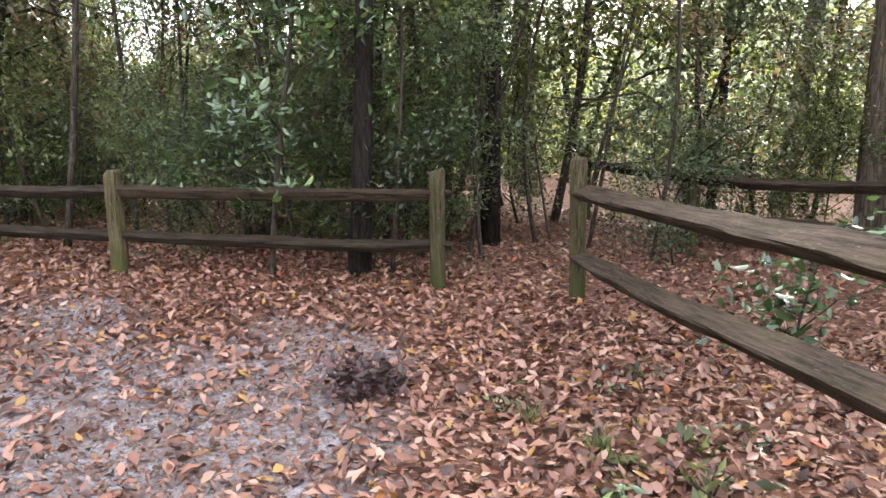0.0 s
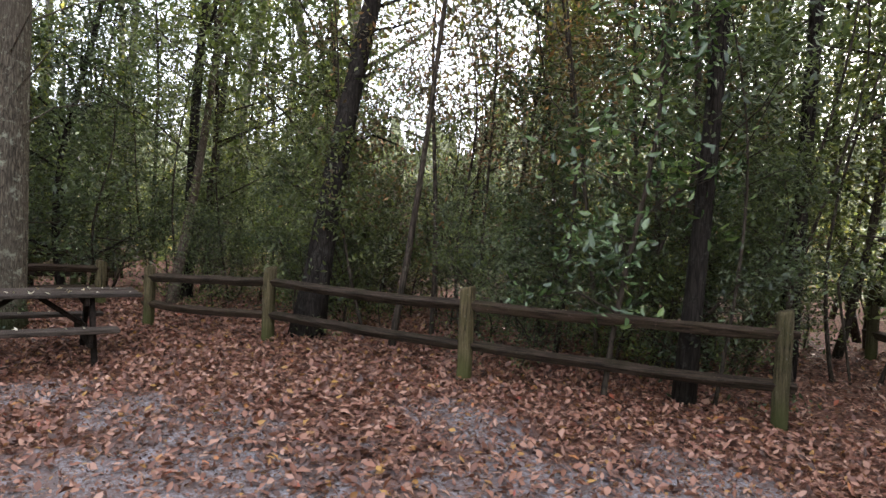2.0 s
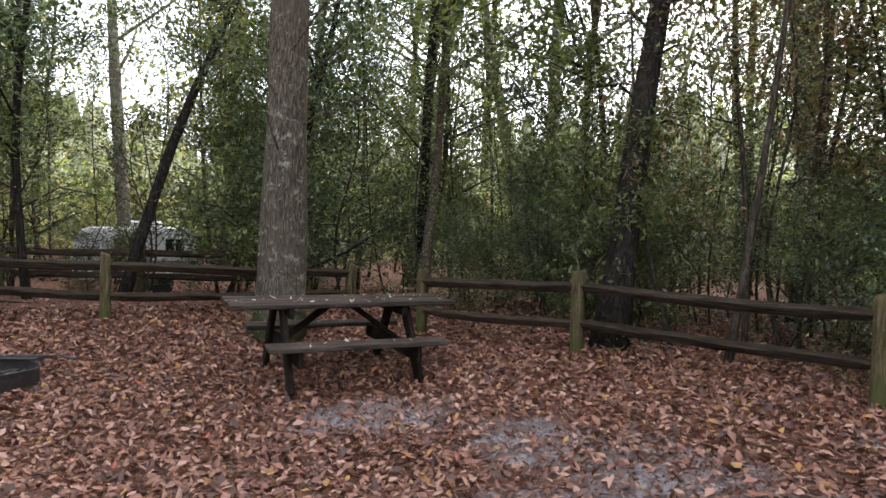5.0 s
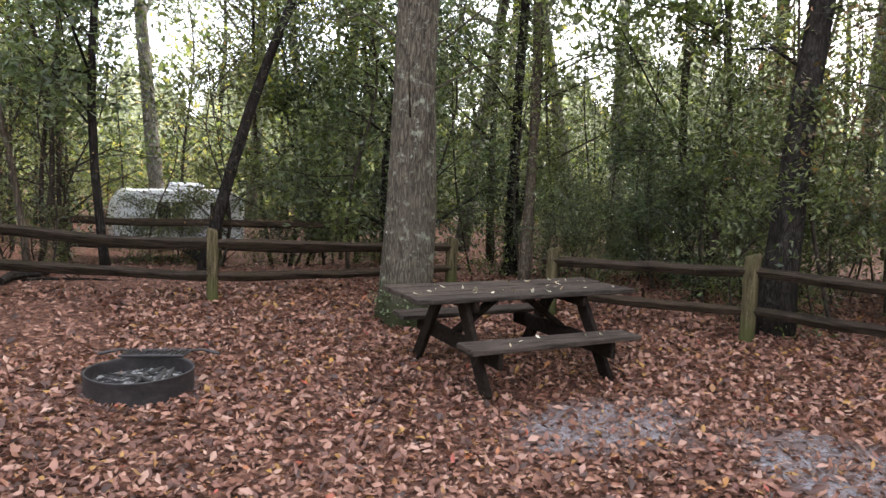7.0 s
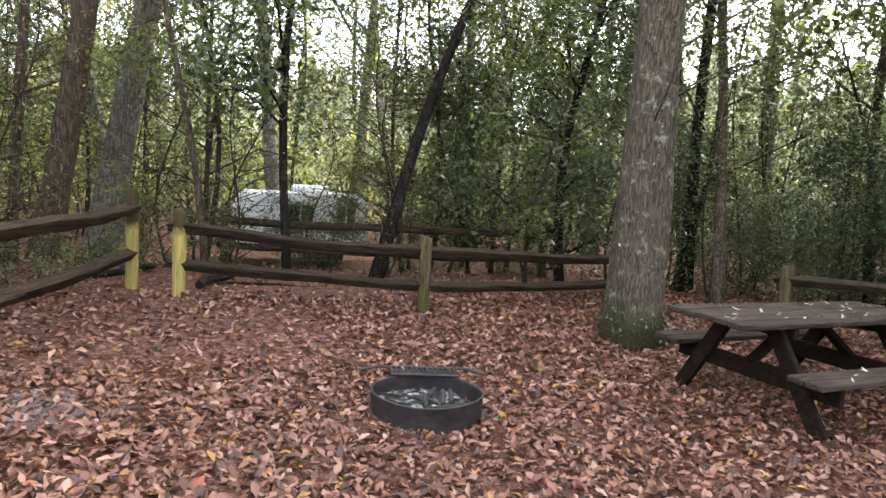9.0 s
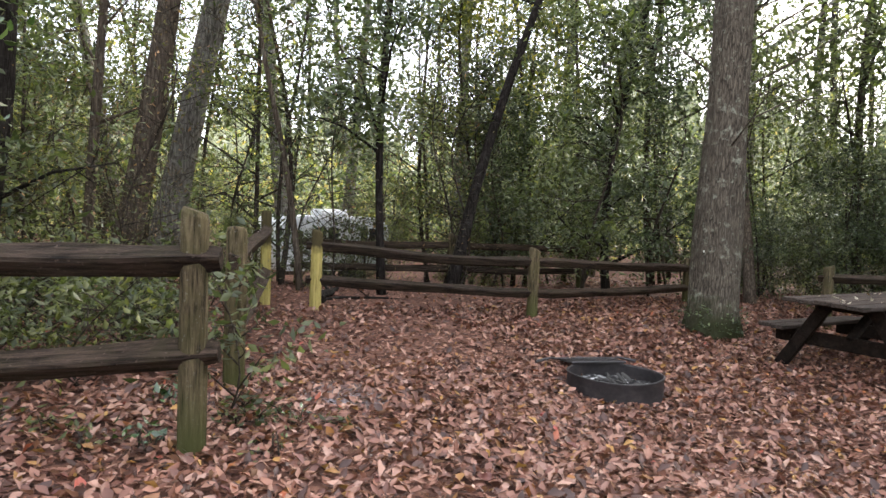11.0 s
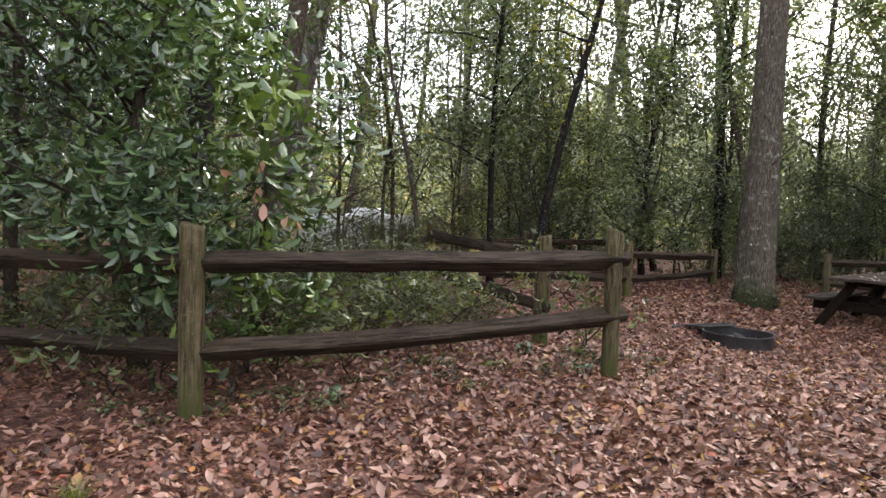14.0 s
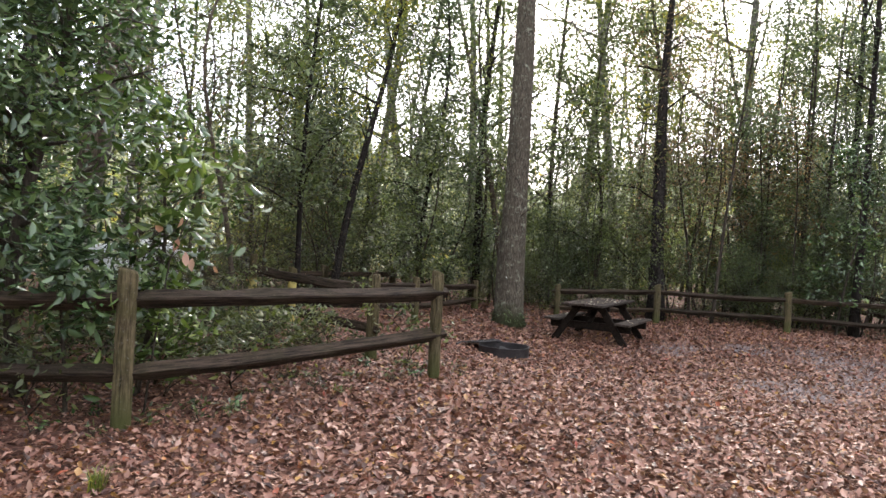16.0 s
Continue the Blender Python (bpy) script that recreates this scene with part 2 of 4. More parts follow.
def ground_material():
    k = Mat("forest_floor", 0.95, 0.15)
    v = k.coords()
    grain, mid, big = k.noise(v, 240, 4, 0.7), k.noise(v, 16, 6, 0.7), k.noise(v, 0.55, 4, 0.6)
    sand = k.ramp(grain, [(0.3, (0.12, 0.118, 0.13)), (0.55, (0.23, 0.222, 0.24)), (0.8, (0.40, 0.39, 0.405))])
    sand = k.mix(k.ramp(k.noise(v, 5, 7, 0.75), [(0.42, (0, 0, 0)), (0.6, (0.85, 0.85, 0.85))]), sand, (0.095, 0.068, 0.062))
    vor = k.n("ShaderNodeTexVoronoi", Scale=26.0)
    k.l(v, vor.inputs["Vector"])
    # Dark duff tones put the shade between fallen leaves into the colour.
    duff = k.ramp(vor.outputs["Color"], [(0.1, (0.022, 0.010, 0.007)), (0.35, (0.062, 0.027, 0.018)), (0.6, (0.125, 0.058, 0.039)), (0.9, (0.22, 0.118, 0.083))])
    duff = k.mix(k.ramp(mid, [(0.35, (0.7, 0.7, 0.7)), (0.6, (0, 0, 0))]), duff, (0.06, 0.03, 0.022))
    att = k.n("ShaderNodeAttribute")
    att.attribute_name = "bare"
    edge = k.n("ShaderNodeMath")
    edge.operation = "MULTIPLY_ADD"
    edge.inputs[1].default_value = 1.0
    k.l(att.outputs["Fac"], edge.inputs[0])
    k.l(k.noise(v, 2.6, 6, 0.75), edge.inputs[2])
    mask = k.ramp(edge.outputs[0], [(0.75, (0, 0, 0)), (1.15, (1, 1, 1))])
    specks = k.ramp(k.noise(v, 34, 5, 0.8), [(0.47, (0, 0, 0)), (0.56, (1, 1, 1))])
    sand = k.mix(specks, sand, k.mix(mid, (0.05, 0.034, 0.03), (0.16, 0.10, 0.085)))
    k.color(k.mix(mask, duff, sand))
    k.bump(k.mix(0.5, mid, grain), 0.6, 0.02)
    return k.m


GROUND = ground_material()

# ---- the lie of the land ----
KNOLLS = (
    (-7.05, 8.95, 0.19), (-4.45, 9.85, 0.15), (-2.3, 11.65, 0.03), (-1.14, 12.05, -0.1), (-10.76, 4.61, 0.28),
    (-10.98, 7.91, 0.19), (-12.0, 2.1, 0.28), (-9.1, 0.5, 0.21), (-8.0, 0.0, 0.22), (-9.42, -2.75, 0.0),
    (-7.76, 6.57, -0.08), (-8.57, 3.6, -0.13), (-2.5, 5.0, 0.0), (0.0, 8.0, 0.0), (-4.7, -1.0, 0.0), (-5.0, -6.0, 0.0), (-18.0, 6.0, -0.35), (-6.0, 15.0, 0.15),
)
# bare sandy spots: x, y, radius along x, radius along y
SAND = ((-1.5, 8.5, 1.5, 1.25), (-0.3, 8.0, 1.1, 0.9), (-1.8, 9.9, 0.8, 0.45), (-4.3, 7.3, 0.75, 0.5), (-3.4, 9.0, 0.8, 0.5), (-6.35, 6.4, 0.55, 0.85), (-5.1, 7.0, 0.6, 0.5), (-8.8, 1.2, 0.4, 0.3), (-3.2, 5.8, 1.5, 2.3), (-4.4, 3.6, 0.9, 1.0), (-8.57, 3.61, 0.5, 0.48))


def gz(x, y):
    """The ground's height."""
    total, weight = 0.0, 0.02
    for a, b, h in KNOLLS:
        w = math.exp(-((x - a) ** 2 + (y - b) ** 2) / 3.5)
        total, weight = total + w * h, weight + w
    return total / weight + 0.03 * noise.noise((x * 0.5, y * 0.5, 0.3)) + 0.012 * noise.noise((x * 2.1, y * 2.1, 4.0))


def bare(x, y):
    """How sandy the floor is here, 0 to 1."""
    best = 0.0
    for a, b, rx, ry in SAND:
        d = math.hypot((x - a) / rx, (y - b) / ry)
        best = max(best, min(1.0, max(0.0, 1.25 - d)))
    return best


def finish(name, me, material, parent=None, label=""):
    if not me.materials:
        me.materials.append(material)
    ob = new(name, me)
    ob.parent = parent
    return tagged(ob, label)


def part(name, bm, material, parent=None, label="", smooth=False):
    """Links a bmesh as one mesh object under a thing or a part."""
    me = bpy.data.meshes.new(name)
    bm.to_mesh(me)
    bm.free()
    if smooth:
        me.polygons.foreach_set("use_smooth", [True] * len(me.polygons))
    return finish(name, me, material, parent, label)


def array_mesh(name, verts, faces):
    """A mesh from numpy arrays, all faces with the same number of corners."""
    me = bpy.data.meshes.new(name)
    k = faces.shape[1]
    me.vertices.add(len(verts))
    me.vertices.foreach_set("co", verts.astype(np.float32).ravel())
    me.loops.add(faces.size)
    me.loops.foreach_set("vertex_index", faces.astype(np.int32).ravel())
    me.polygons.add(len(faces))
    me.polygons.foreach_set("loop_start", np.arange(0, faces.size, k, dtype=np.int32))
    me.update(calc_edges=True)
    return me


def thing(name, x, y, z=None, turn=0.0):
    ob = new(name)
    ob.matrix_basis = pose(x, y, gz(x, y) if z is None else z, 0, 0, turn)
    return ob


def axis_steps():
    near = np.arange(-26, 20.01, 0.3)
    out = [-600, -300, -150, -90, -60, -45, -36, -30]
    return np.array(out + list(near) + [24, 30, 38, 50, 70, 100, 180, 320, 600], dtype=float)


def build_ground():
    xs, ys = axis_steps(), axis_steps()
    verts = np.array([(x, y, gz(x, y)) for y in ys for x in xs])
    nx = len(xs)
    i = np.arange(len(ys) - 1)[:, None] * nx + np.arange(nx - 1)[None, :]
    i = i.ravel()
    me = array_mesh("ground", verts, np.stack([i, i + 1, i + nx + 1, i + nx], 1))
    me.attributes.new("bare", "FLOAT", "POINT").data.foreach_set("value", [bare(v[0], v[1]) for v in verts])
    me.polygons.foreach_set("use_smooth", [True] * len(me.polygons))
    tagged(finish("ground", me, GROUND), "sandy forest floor under fallen brown leaves", "ground", kind="structure")


build_ground()


# ---- fences ----
def tube(bm, points, radii, seg=8, flat=1.0, rough=0.0, seed=0.0):
    """A closed tapering limb through points, added to bm."""
    rings, up = [], Vector((0, 0, 1))
    points = [Vector(p) for p in points]
    for i, (p, r) in enumerate(zip(points, radii)):
        d = (points[min(i + 1, len(points) - 1)] - points[max(i - 1, 0)]).normalized()
        side = d.cross(up if abs(d.z) < 0.9 else Vector((1, 0, 0))).normalized()
        over = side.cross(d).normalized()
        ring = []
        for j in range(seg):
            a = 2 * math.pi * j / seg
            k = 1 + rough * noise.noise((p.x * 3 + math.cos(a) * 1.3 + seed, p.y * 3 + math.sin(a) * 1.3, p.z * 3))
            ring.append(bm.verts.new(p + (side * math.cos(a) + over * math.sin(a) * flat) * r * k))
        rings.append(ring)
    for a, b in zip(rings, rings[1:]):
        for j in range(seg):
            bm.faces.new((a[j], a[(j + 1) % seg], b[(j + 1) % seg], b[j]))
    bm.faces.new(rings[0][::-1])
    bm.faces.new(rings[-1])


def hewn(bm, length, w, h, seed, sag=0.0, steps=22):
    """A rough-split rail along x from 0, with chamfered uneven edges."""
    shape = ((-0.36, -0.32), (-0.2, -0.5), (0.2, -0.5), (0.36, -0.32), (0.52, 0.34), (0.46, 0.5), (-0.46, 0.5), (-0.52, 0.36))
    rings = []
    for i in range(steps + 1):
        u = i / steps
        taper = 1.0 if 0 < i < steps else 0.72
        dz = -sag * 4 * u * (1 - u) + 0.018 * noise.noise((u * 3, seed, 0))
        dy = 0.02 * noise.noise((u * 2.5, seed, 7))
        ring = []
        for j, (a, b) in enumerate(shape):
            k = taper * (1 + 0.24 * noise.noise((u * length * 2.2, j * 1.7, seed)))
            ring.append(bm.verts.new((u * length, dy + a * w * k, dz + b * h * k)))
        rings.append(ring)
    for a, b in zip(rings, rings[1:]):
        for j in range(8):
            bm.faces.new((a[j], b[j], b[(j + 1) % 8], a[(j + 1) % 8]))
    bm.faces.new(rings[0])
    bm.faces.new(rings[-1][::-1])
    bmesh.ops.recalc_face_normals(bm, faces=bm.faces[:])


def post_mesh(bm, height, w, seed):
    """A rounded square post with a worn, slightly slanting top, rooted below ground."""
    rings = []
    levels = (-0.25, 0.0, 0.25 * height, 0.5 * height, 0.75 * height, height - 0.03, height)
    for z in levels:
        ring = []
        for j in range(12):
            a = 2 * math.pi * j / 12
            c, s = math.cos(a), math.sin(a)
            k = 0.5 * w / max(abs(c), abs(s)) ** 0.55 * (1 + 0.09 * noise.noise((c * 1.5 + seed, s * 1.5, z * 2)))
            if z == height:
                k *= 0.86
            ring.append(bm.verts.new((c * k + 0.012 * noise.noise((z * 1.5, seed, 1)), s * k + 0.012 * noise.noise((z * 1.5, seed, 5)), z + (0.02 * c if z > 0.5 * height + 0.3 else 0))))
        rings.append(ring)
    for a, b in zip(rings, rings[1:]):
        for j in range(12):
            bm.faces.new((a[j], a[(j + 1) % 12], b[(j + 1) % 12], b[j]))
    bm.faces.new(rings[-1])


def build_fence(posts, label, rails=((0.8, 0.0), (0.36, 0.0)), rail_size=(0.09, 0.13), end_shifts=None, roll=20, group="split-rail fences of the campsite"):
    """posts: x, y, height, material, lean x, lean y. Rails run from post to post at shares of the height."""
    cx, cy = posts[0][0], posts[0][1]
    fence = thing("fence", cx, cy)
    base = gz(cx, cy)
    for i, (x, y, h, mat, lx, ly) in enumerate(posts):
        bm = bmesh.new()
        post_mesh(bm, h, (0.115 if mat is POST_YELLOW else 0.14) + 0.015 * math.sin(i * 3 + cx), cx + i * 3.1)
        heading = math.atan2(posts[min(i + 1, len(posts) - 1)][1] - posts[max(i - 1, 0)][1], posts[min(i + 1, len(posts) - 1)][0] - posts[max(i - 1, 0)][0])
        ob = part("post", bm, mat, fence, "pale post grown with yellow-green lichen" if mat is POST_YELLOW else "", True)
        ob.matrix_basis = Matrix.Translation((x - cx, y - cy, gz(x, y) - base)) @ Matrix.Rotation(lx, 4, "Y") @ Matrix.Rotation(-ly, 4, "X") @ Matrix.Rotation(heading, 4, "Z")
    for i, (a, b) in enumerate(zip(posts, posts[1:])):
        for j, (share, drop) in enumerate(rails):
            za, zb = gz(a[0], a[1]) + a[2] * share, gz(b[0], b[1]) + b[2] * share
            p, q = Vector((a[0], a[1], za)), Vector((b[0], b[1], zb))
            # Rail ends raised or lowered to fit the camera's view.
            if end_shifts and (i, j) in end_shifts:
                p.z += end_shifts[(i, j)][0]
                q.z += end_shifts[(i, j)][1]
            d = (q - p).normalized()
            p, q = p - d * (0.12 if i == 0 else 0.03), q + d * (0.12 if i == len(posts) - 2 else -0.03)
            bm = bmesh.new()
            hewn(bm, (q - p).length, rail_size[0], rail_size[1] * (1.0 if j else 1.05), cx * 2 + i * 5.3 + j * 2.9, 0.012 + 0.02 * ((i + j) % 2))
            ob = part("rail", bm, RAIL_WOOD, fence)
            flat = math.atan2(d.y, d.x)
            ob.matrix_basis = Matrix.Translation(p - Vector((cx, cy, base))) @ Matrix.Rotation(flat, 4, "Z") @ Matrix.Rotation(-math.asin(d.z), 4, "Y") @ Matrix.Rotation(radians(roll + 7 * math.sin(i * 2.3 + j * 4.1)), 4, "X")
    return tagged(fence, label, "fence", group)


W, Y = POST_WOOD, POST_YELLOW
build_fence([(-9.08, 8.14, 0.8, W, 0, 0), (-7.06, 8.97, 0.88, W, 0, 0), (-4.47, 9.87, 0.9, W, 0, 0), (-2.25, 11.6, 1.03, W, 0, 0)], "dark weathered split-rail timber fence with four posts before thick woods", rail_size=(0.1, 0.085))
build_fence([(-1.14, 12.05, 1.15, W, 0, 0), (1.6, 9.0, 1.2, W, 0, 0)], "weathered split-rail fence with broad mossy rails beside leaf litter", rail_size=(0.16, 0.075), end_shifts={(0, 0): (-0.04, 0.0), (0, 1): (-0.06, 0.16)})
build_fence([(-10.98, 7.91, 0.68, W, 0, 0), (-10.76, 4.61, 0.83, W, 0, 0), (-11.8, 2.28, 0.9, Y, 0, 0)], "dark round-rail fence ending at a yellow post by a gap", roll=-20, rail_size=(0.1, 0.095))
build_fence([(-12.25, 1.85, 1.06, Y, 0, 0), (-9.15, 0.55, 1.05, W, 0, 0)], "short dark rail fence between a yellow post and mossy post", roll=-20, rail_size=(0.11, 0.11))
build_fence([(-8.0, 0.0, 1.16, W, 0, 0), (-9.43, -2.75, 1.3, W, 0, 0), (-12.6, -4.5, 1.2, W, 0, 0)], "two-bay split-rail fence with pale mossy posts below a leafy bush", roll=-28, rail_size=(0.13, 0.12), end_shifts={(0, 1): (0.06, -0.03), (1, 1): (-0.03, -0.05)})
build_fence([(-13.2, 7.9, 0.85, W, 0, 0), (-13.3, 5.2, 0.85, W, 0, 0), (-14.6, 3.2, 0.85, W, 0, 0)], "dark rail fence of the neighbouring pitch behind bushes", rail_size=(0.09, 0.09))
build_fence([(-3.1, 15.9, 1.0, W, 0, 0), (-1.35, 15.3, 1.0, W, 0, 0), (0.8, 14.9, 1.0, W, 0, 0)], "grey rail fence in the woods beyond the path", rail_size=(0.1, 0.1))


# ---- picnic table ----
def box(bm, size, m, bevel=0.006):
    r = bmesh.ops.create_cube(bm, size=1.0, matrix=m @ Matrix.Diagonal((*size, 1)))
    edges = list({e for v in r["verts"] for e in v.link_edges})
    bmesh.ops.bevel(bm, geom=edges, offset=bevel, segments=1, affect="EDGES")


def beam(bm, a, b, w, h):
    a, b = Vector(a), Vector(b)
    d = b - a
    box(bm, (d.length, w, h), Matrix.Translation((a + b) / 2) @ d.to_track_quat("X", "Z").to_matrix().to_4x4(), 0.008)


def plank(parent, size, at, seed, name="plank"):
    bm = bmesh.new()
    box(bm, size, Matrix.Identity(4), 0.007)
    ob = part(name, bm, TABLE_WOOD, parent)
    ob.matrix_basis = pose(*at, 0.4 * math.sin(seed * 2.1), 0.25 * math.sin(seed * 3.7), 0.2 * math.sin(seed))
    return ob


def build_table(x, y, turn):
    t = thing("picnic_table", x, y, None, turn)
    top, seat = 0.76, 0.44
    for i in range(5):
        plank(t, (0.148, 2.16 + 0.02 * math.sin(i * 4), 0.042), (-0.312 + 0.156 * i, 0, top - 0.021), i)
    for s in (-1, 1):
        for i in range(2):
            plank(t, (0.135, 1.62, 0.042), (s * (0.6 + 0.142 * i), 0.0, seat - 0.021), 5 + i + s, "bench_plank")
        for e in (-1, 1):
            bm = bmesh.new()
            beam(bm, (s * 0.68, e * 0.6, 0.0), (s * 0.2, e * 0.6, top - 0.045), 0.05, 0.13)
            part("leg", bm, TABLE_FRAME, t)
        bm = bmesh.new()
        beam(bm, (0, s * 0.57, 0.37), (0, s * 0.1, top - 0.05), 0.09, 0.05)
        part("brace", bm, TABLE_FRAME, t)
        bm = bmesh.new()
        beam(bm, (-0.77, s * 0.545, seat - 0.115), (0.77, s * 0.545, seat - 0.115), 0.05, 0.14)
        part("seat_support", bm, TABLE_FRAME, t)
        bm = bmesh.new()
        beam(bm, (-0.37, s * 0.545, top - 0.09), (0.37, s * 0.545, top - 0.09), 0.05, 0.09)
        part("top_support", bm, TABLE_FRAME, t)
    return tagged(t, "dark weathered wooden picnic table with attached benches", "picnic table")


build_table(-7.76, 6.57, -4.5)


# ---- fire ring ----
def build_ring(x, y, r, h):
    f = thing("fire_ring", x, y)
    bm = bmesh.new()
    seg, rings = 56, []
    for rad, z in ((r, -0.06), (r, h - 0.012), (r + 0.008, h), (r - 0.012, h), (r - 0.008, h - 0.02), (r - 0.008, -0.06)):
        rings.append([bm.verts.new((rad * math.cos(2 * math.pi * j / seg), rad * math.sin(2 * math.pi * j / seg), z + 0.004 * math.sin(3 * 2 * math.pi * j / seg))) for j in range(seg)])
    for a, b in zip(rings, rings[1:]):
        for j in range(seg):
            bm.faces.new((a[j], a[(j + 1) % seg], b[(j + 1) % seg], b[j]))
    part("steel_ring", bm, STEEL, f, "", True)
    bm = bmesh.new()
    bmesh.ops.create_grid(bm, x_segments=24, y_segments=24, size=1.0)
    for v in bm.verts:
        d = math.hypot(v.co.x, v.co.y)
        if d > 1:
            v.co.x, v.co.y = v.co.x / max(abs(v.co.x), abs(v.co.y)) * abs(v.co.x / d), v.co.y / d
        v.co.x, v.co.y = v.co.x * (r - 0.01), v.co.y * (r - 0.01)
        v.co.z = 0.045 + 0.04 * noise.noise((v.co.x * 6, v.co.y * 6, 2)) + 0.02 * noise.noise((v.co.x * 20, v.co.y * 20, 2))
    part("ash_bed", bm, ASH, f, "grey and white ash", True)
    rng = random.Random(4)
    for i in range(9):
        bm = bmesh.new()
        a, d = rng.uniform(0, 6.28), rng.uniform(0, r * 0.7)
        c, l, b = Vector((d * math.cos(a), d * math.sin(a), 0.07)), rng.uniform(0.04, 0.12), rng.uniform(0, 3.14)
        v = Vector((math.cos(b), math.sin(b), rng.uniform(-0.1, 0.25))) * l
        tube(bm, [c - v, c, c + v], [0.014, 0.02, 0.012], 6, 0.8, 0.5, i)
        part("charred_stick", bm, CHARCOAL, f)
    hinge = math.radians(158)
    grate = part_grate(f, r, h)
    grate.matrix_basis = Matrix.Rotation(hinge, 4, "Z") @ pose(r - 0.08, 0, h + 0.015, 0, 6, 0)
    return tagged(f, "dark steel campfire ring with swung-back grate and ash", "fire ring")


def part_grate(f, r, h):
    bm = bmesh.new()
    for i in range(13):
        y = -0.25 + i * 0.5 / 12
        tube(bm, [(0, y, 0), (0.16, y, 0.004), (0.33, y, 0)], [0.009] * 3, 6)
    for x in (0.0, 0.33):
        tube(bm, [(x, -0.26, 0), (x, 0, 0.002), (x, 0.26, 0)], [0.012] * 3, 6)
    box(bm, (0.3, 0.5, 0.006), Matrix.Translation((0.165, 0, -0.013)), 0.001)
    for s in (-1, 1):
        tube(bm, [(0.3, s * 0.25, 0), (0.3, s * 0.34, 0.01), (0.28, s * 0.44, -0.01), (0.26, s * 0.5, -0.02)], [0.011, 0.011, 0.016, 0.014], 6)
    return part("grate", bm, STEEL, f, "flat grate with two bar handles")


build_ring(-8.57, 3.61, 0.4, 0.155)


# ---- trees ----
def leaf_cloud(centres, spread, per, size, rng, droop=0.4, slim=0.42, full=False):
    """Small folded leaves scattered round the centres; returns vertices and triangles."""
    c = np.repeat(np.asarray(centres, dtype=float), per, axis=0)
    n = len(c)
    sp = np.repeat(np.broadcast_to(np.asarray(spread, dtype=float), len(centres)), per)[:, None]
    c = c + rng.normal(0, 1, (n, 3)) * sp * np.array((1, 1, 0.7))
    yaw = rng.uniform(0, 2 * np.pi, n)
    tilt = rng.normal(-droop, 0.5, n)
    roll = rng.normal(0, 0.6, n)
    d = np.stack([np.cos(yaw) * np.cos(tilt), np.sin(yaw) * np.cos(tilt), np.sin(tilt)], 1)
    s = np.stack([-np.sin(yaw), np.cos(yaw), np.zeros(n)], 1)
    u = np.cross(s, d)
    s2 = s * np.cos(roll)[:, None] + u * np.sin(roll)[:, None]
    u2 = np.cross(s2, d)
    ln = (size * rng.uniform(0.65, 1.3, n))[:, None]
    w = ln * slim * 0.5
    if full:
        v = np.stack([
            c - d * ln / 2, c + s2 * w * 0.8 - d * ln * 0.22 + u2 * w * 0.3, c + s2 * w * 0.85 + d * ln * 0.15 + u2 * w * 0.3,
            c + d * ln / 2 - u2 * ln * 0.1, c - s2 * w * 0.85 + d * ln * 0.15 + u2 * w * 0.3, c - s2 * w * 0.8 - d * ln * 0.22 + u2 * w * 0.3], 1).reshape(-1, 3)
        i = np.arange(n)[:, None] * 6
        return v, np.concatenate([i + np.array([0, 1, 2, 3]), i + np.array([0, 3, 4, 5])], 1).reshape(-1, 4)
    verts = np.stack([c - d * ln / 2, c + s2 * w + u2 * w * 0.35, c + d * ln / 2 - u2 * ln * 0.06, c - s2 * w + u2 * w * 0.35], 1).reshape(-1, 3)
    i = np.arange(n)[:, None] * 4
    faces = np.concatenate([i + np.array([0, 1, 2]), i + np.array([0, 2, 3])], 1).reshape(-1, 3)
    return verts, faces


def path_points(base, top, bend, steps, rng):
    out, a, b = [], Vector(base), Vector(top)
    off = Vector((rng.normal(), rng.normal(), 0)) * bend
    off2 = Vector((rng.normal(), rng.normal(), 0)) * bend * 0.5
    for i in range(steps + 1):
        u = i / steps
        out.append(a.lerp(b, u) + off * math.sin(u * math.pi) + off2 * math.sin(u * 2 * math.pi))
    return out


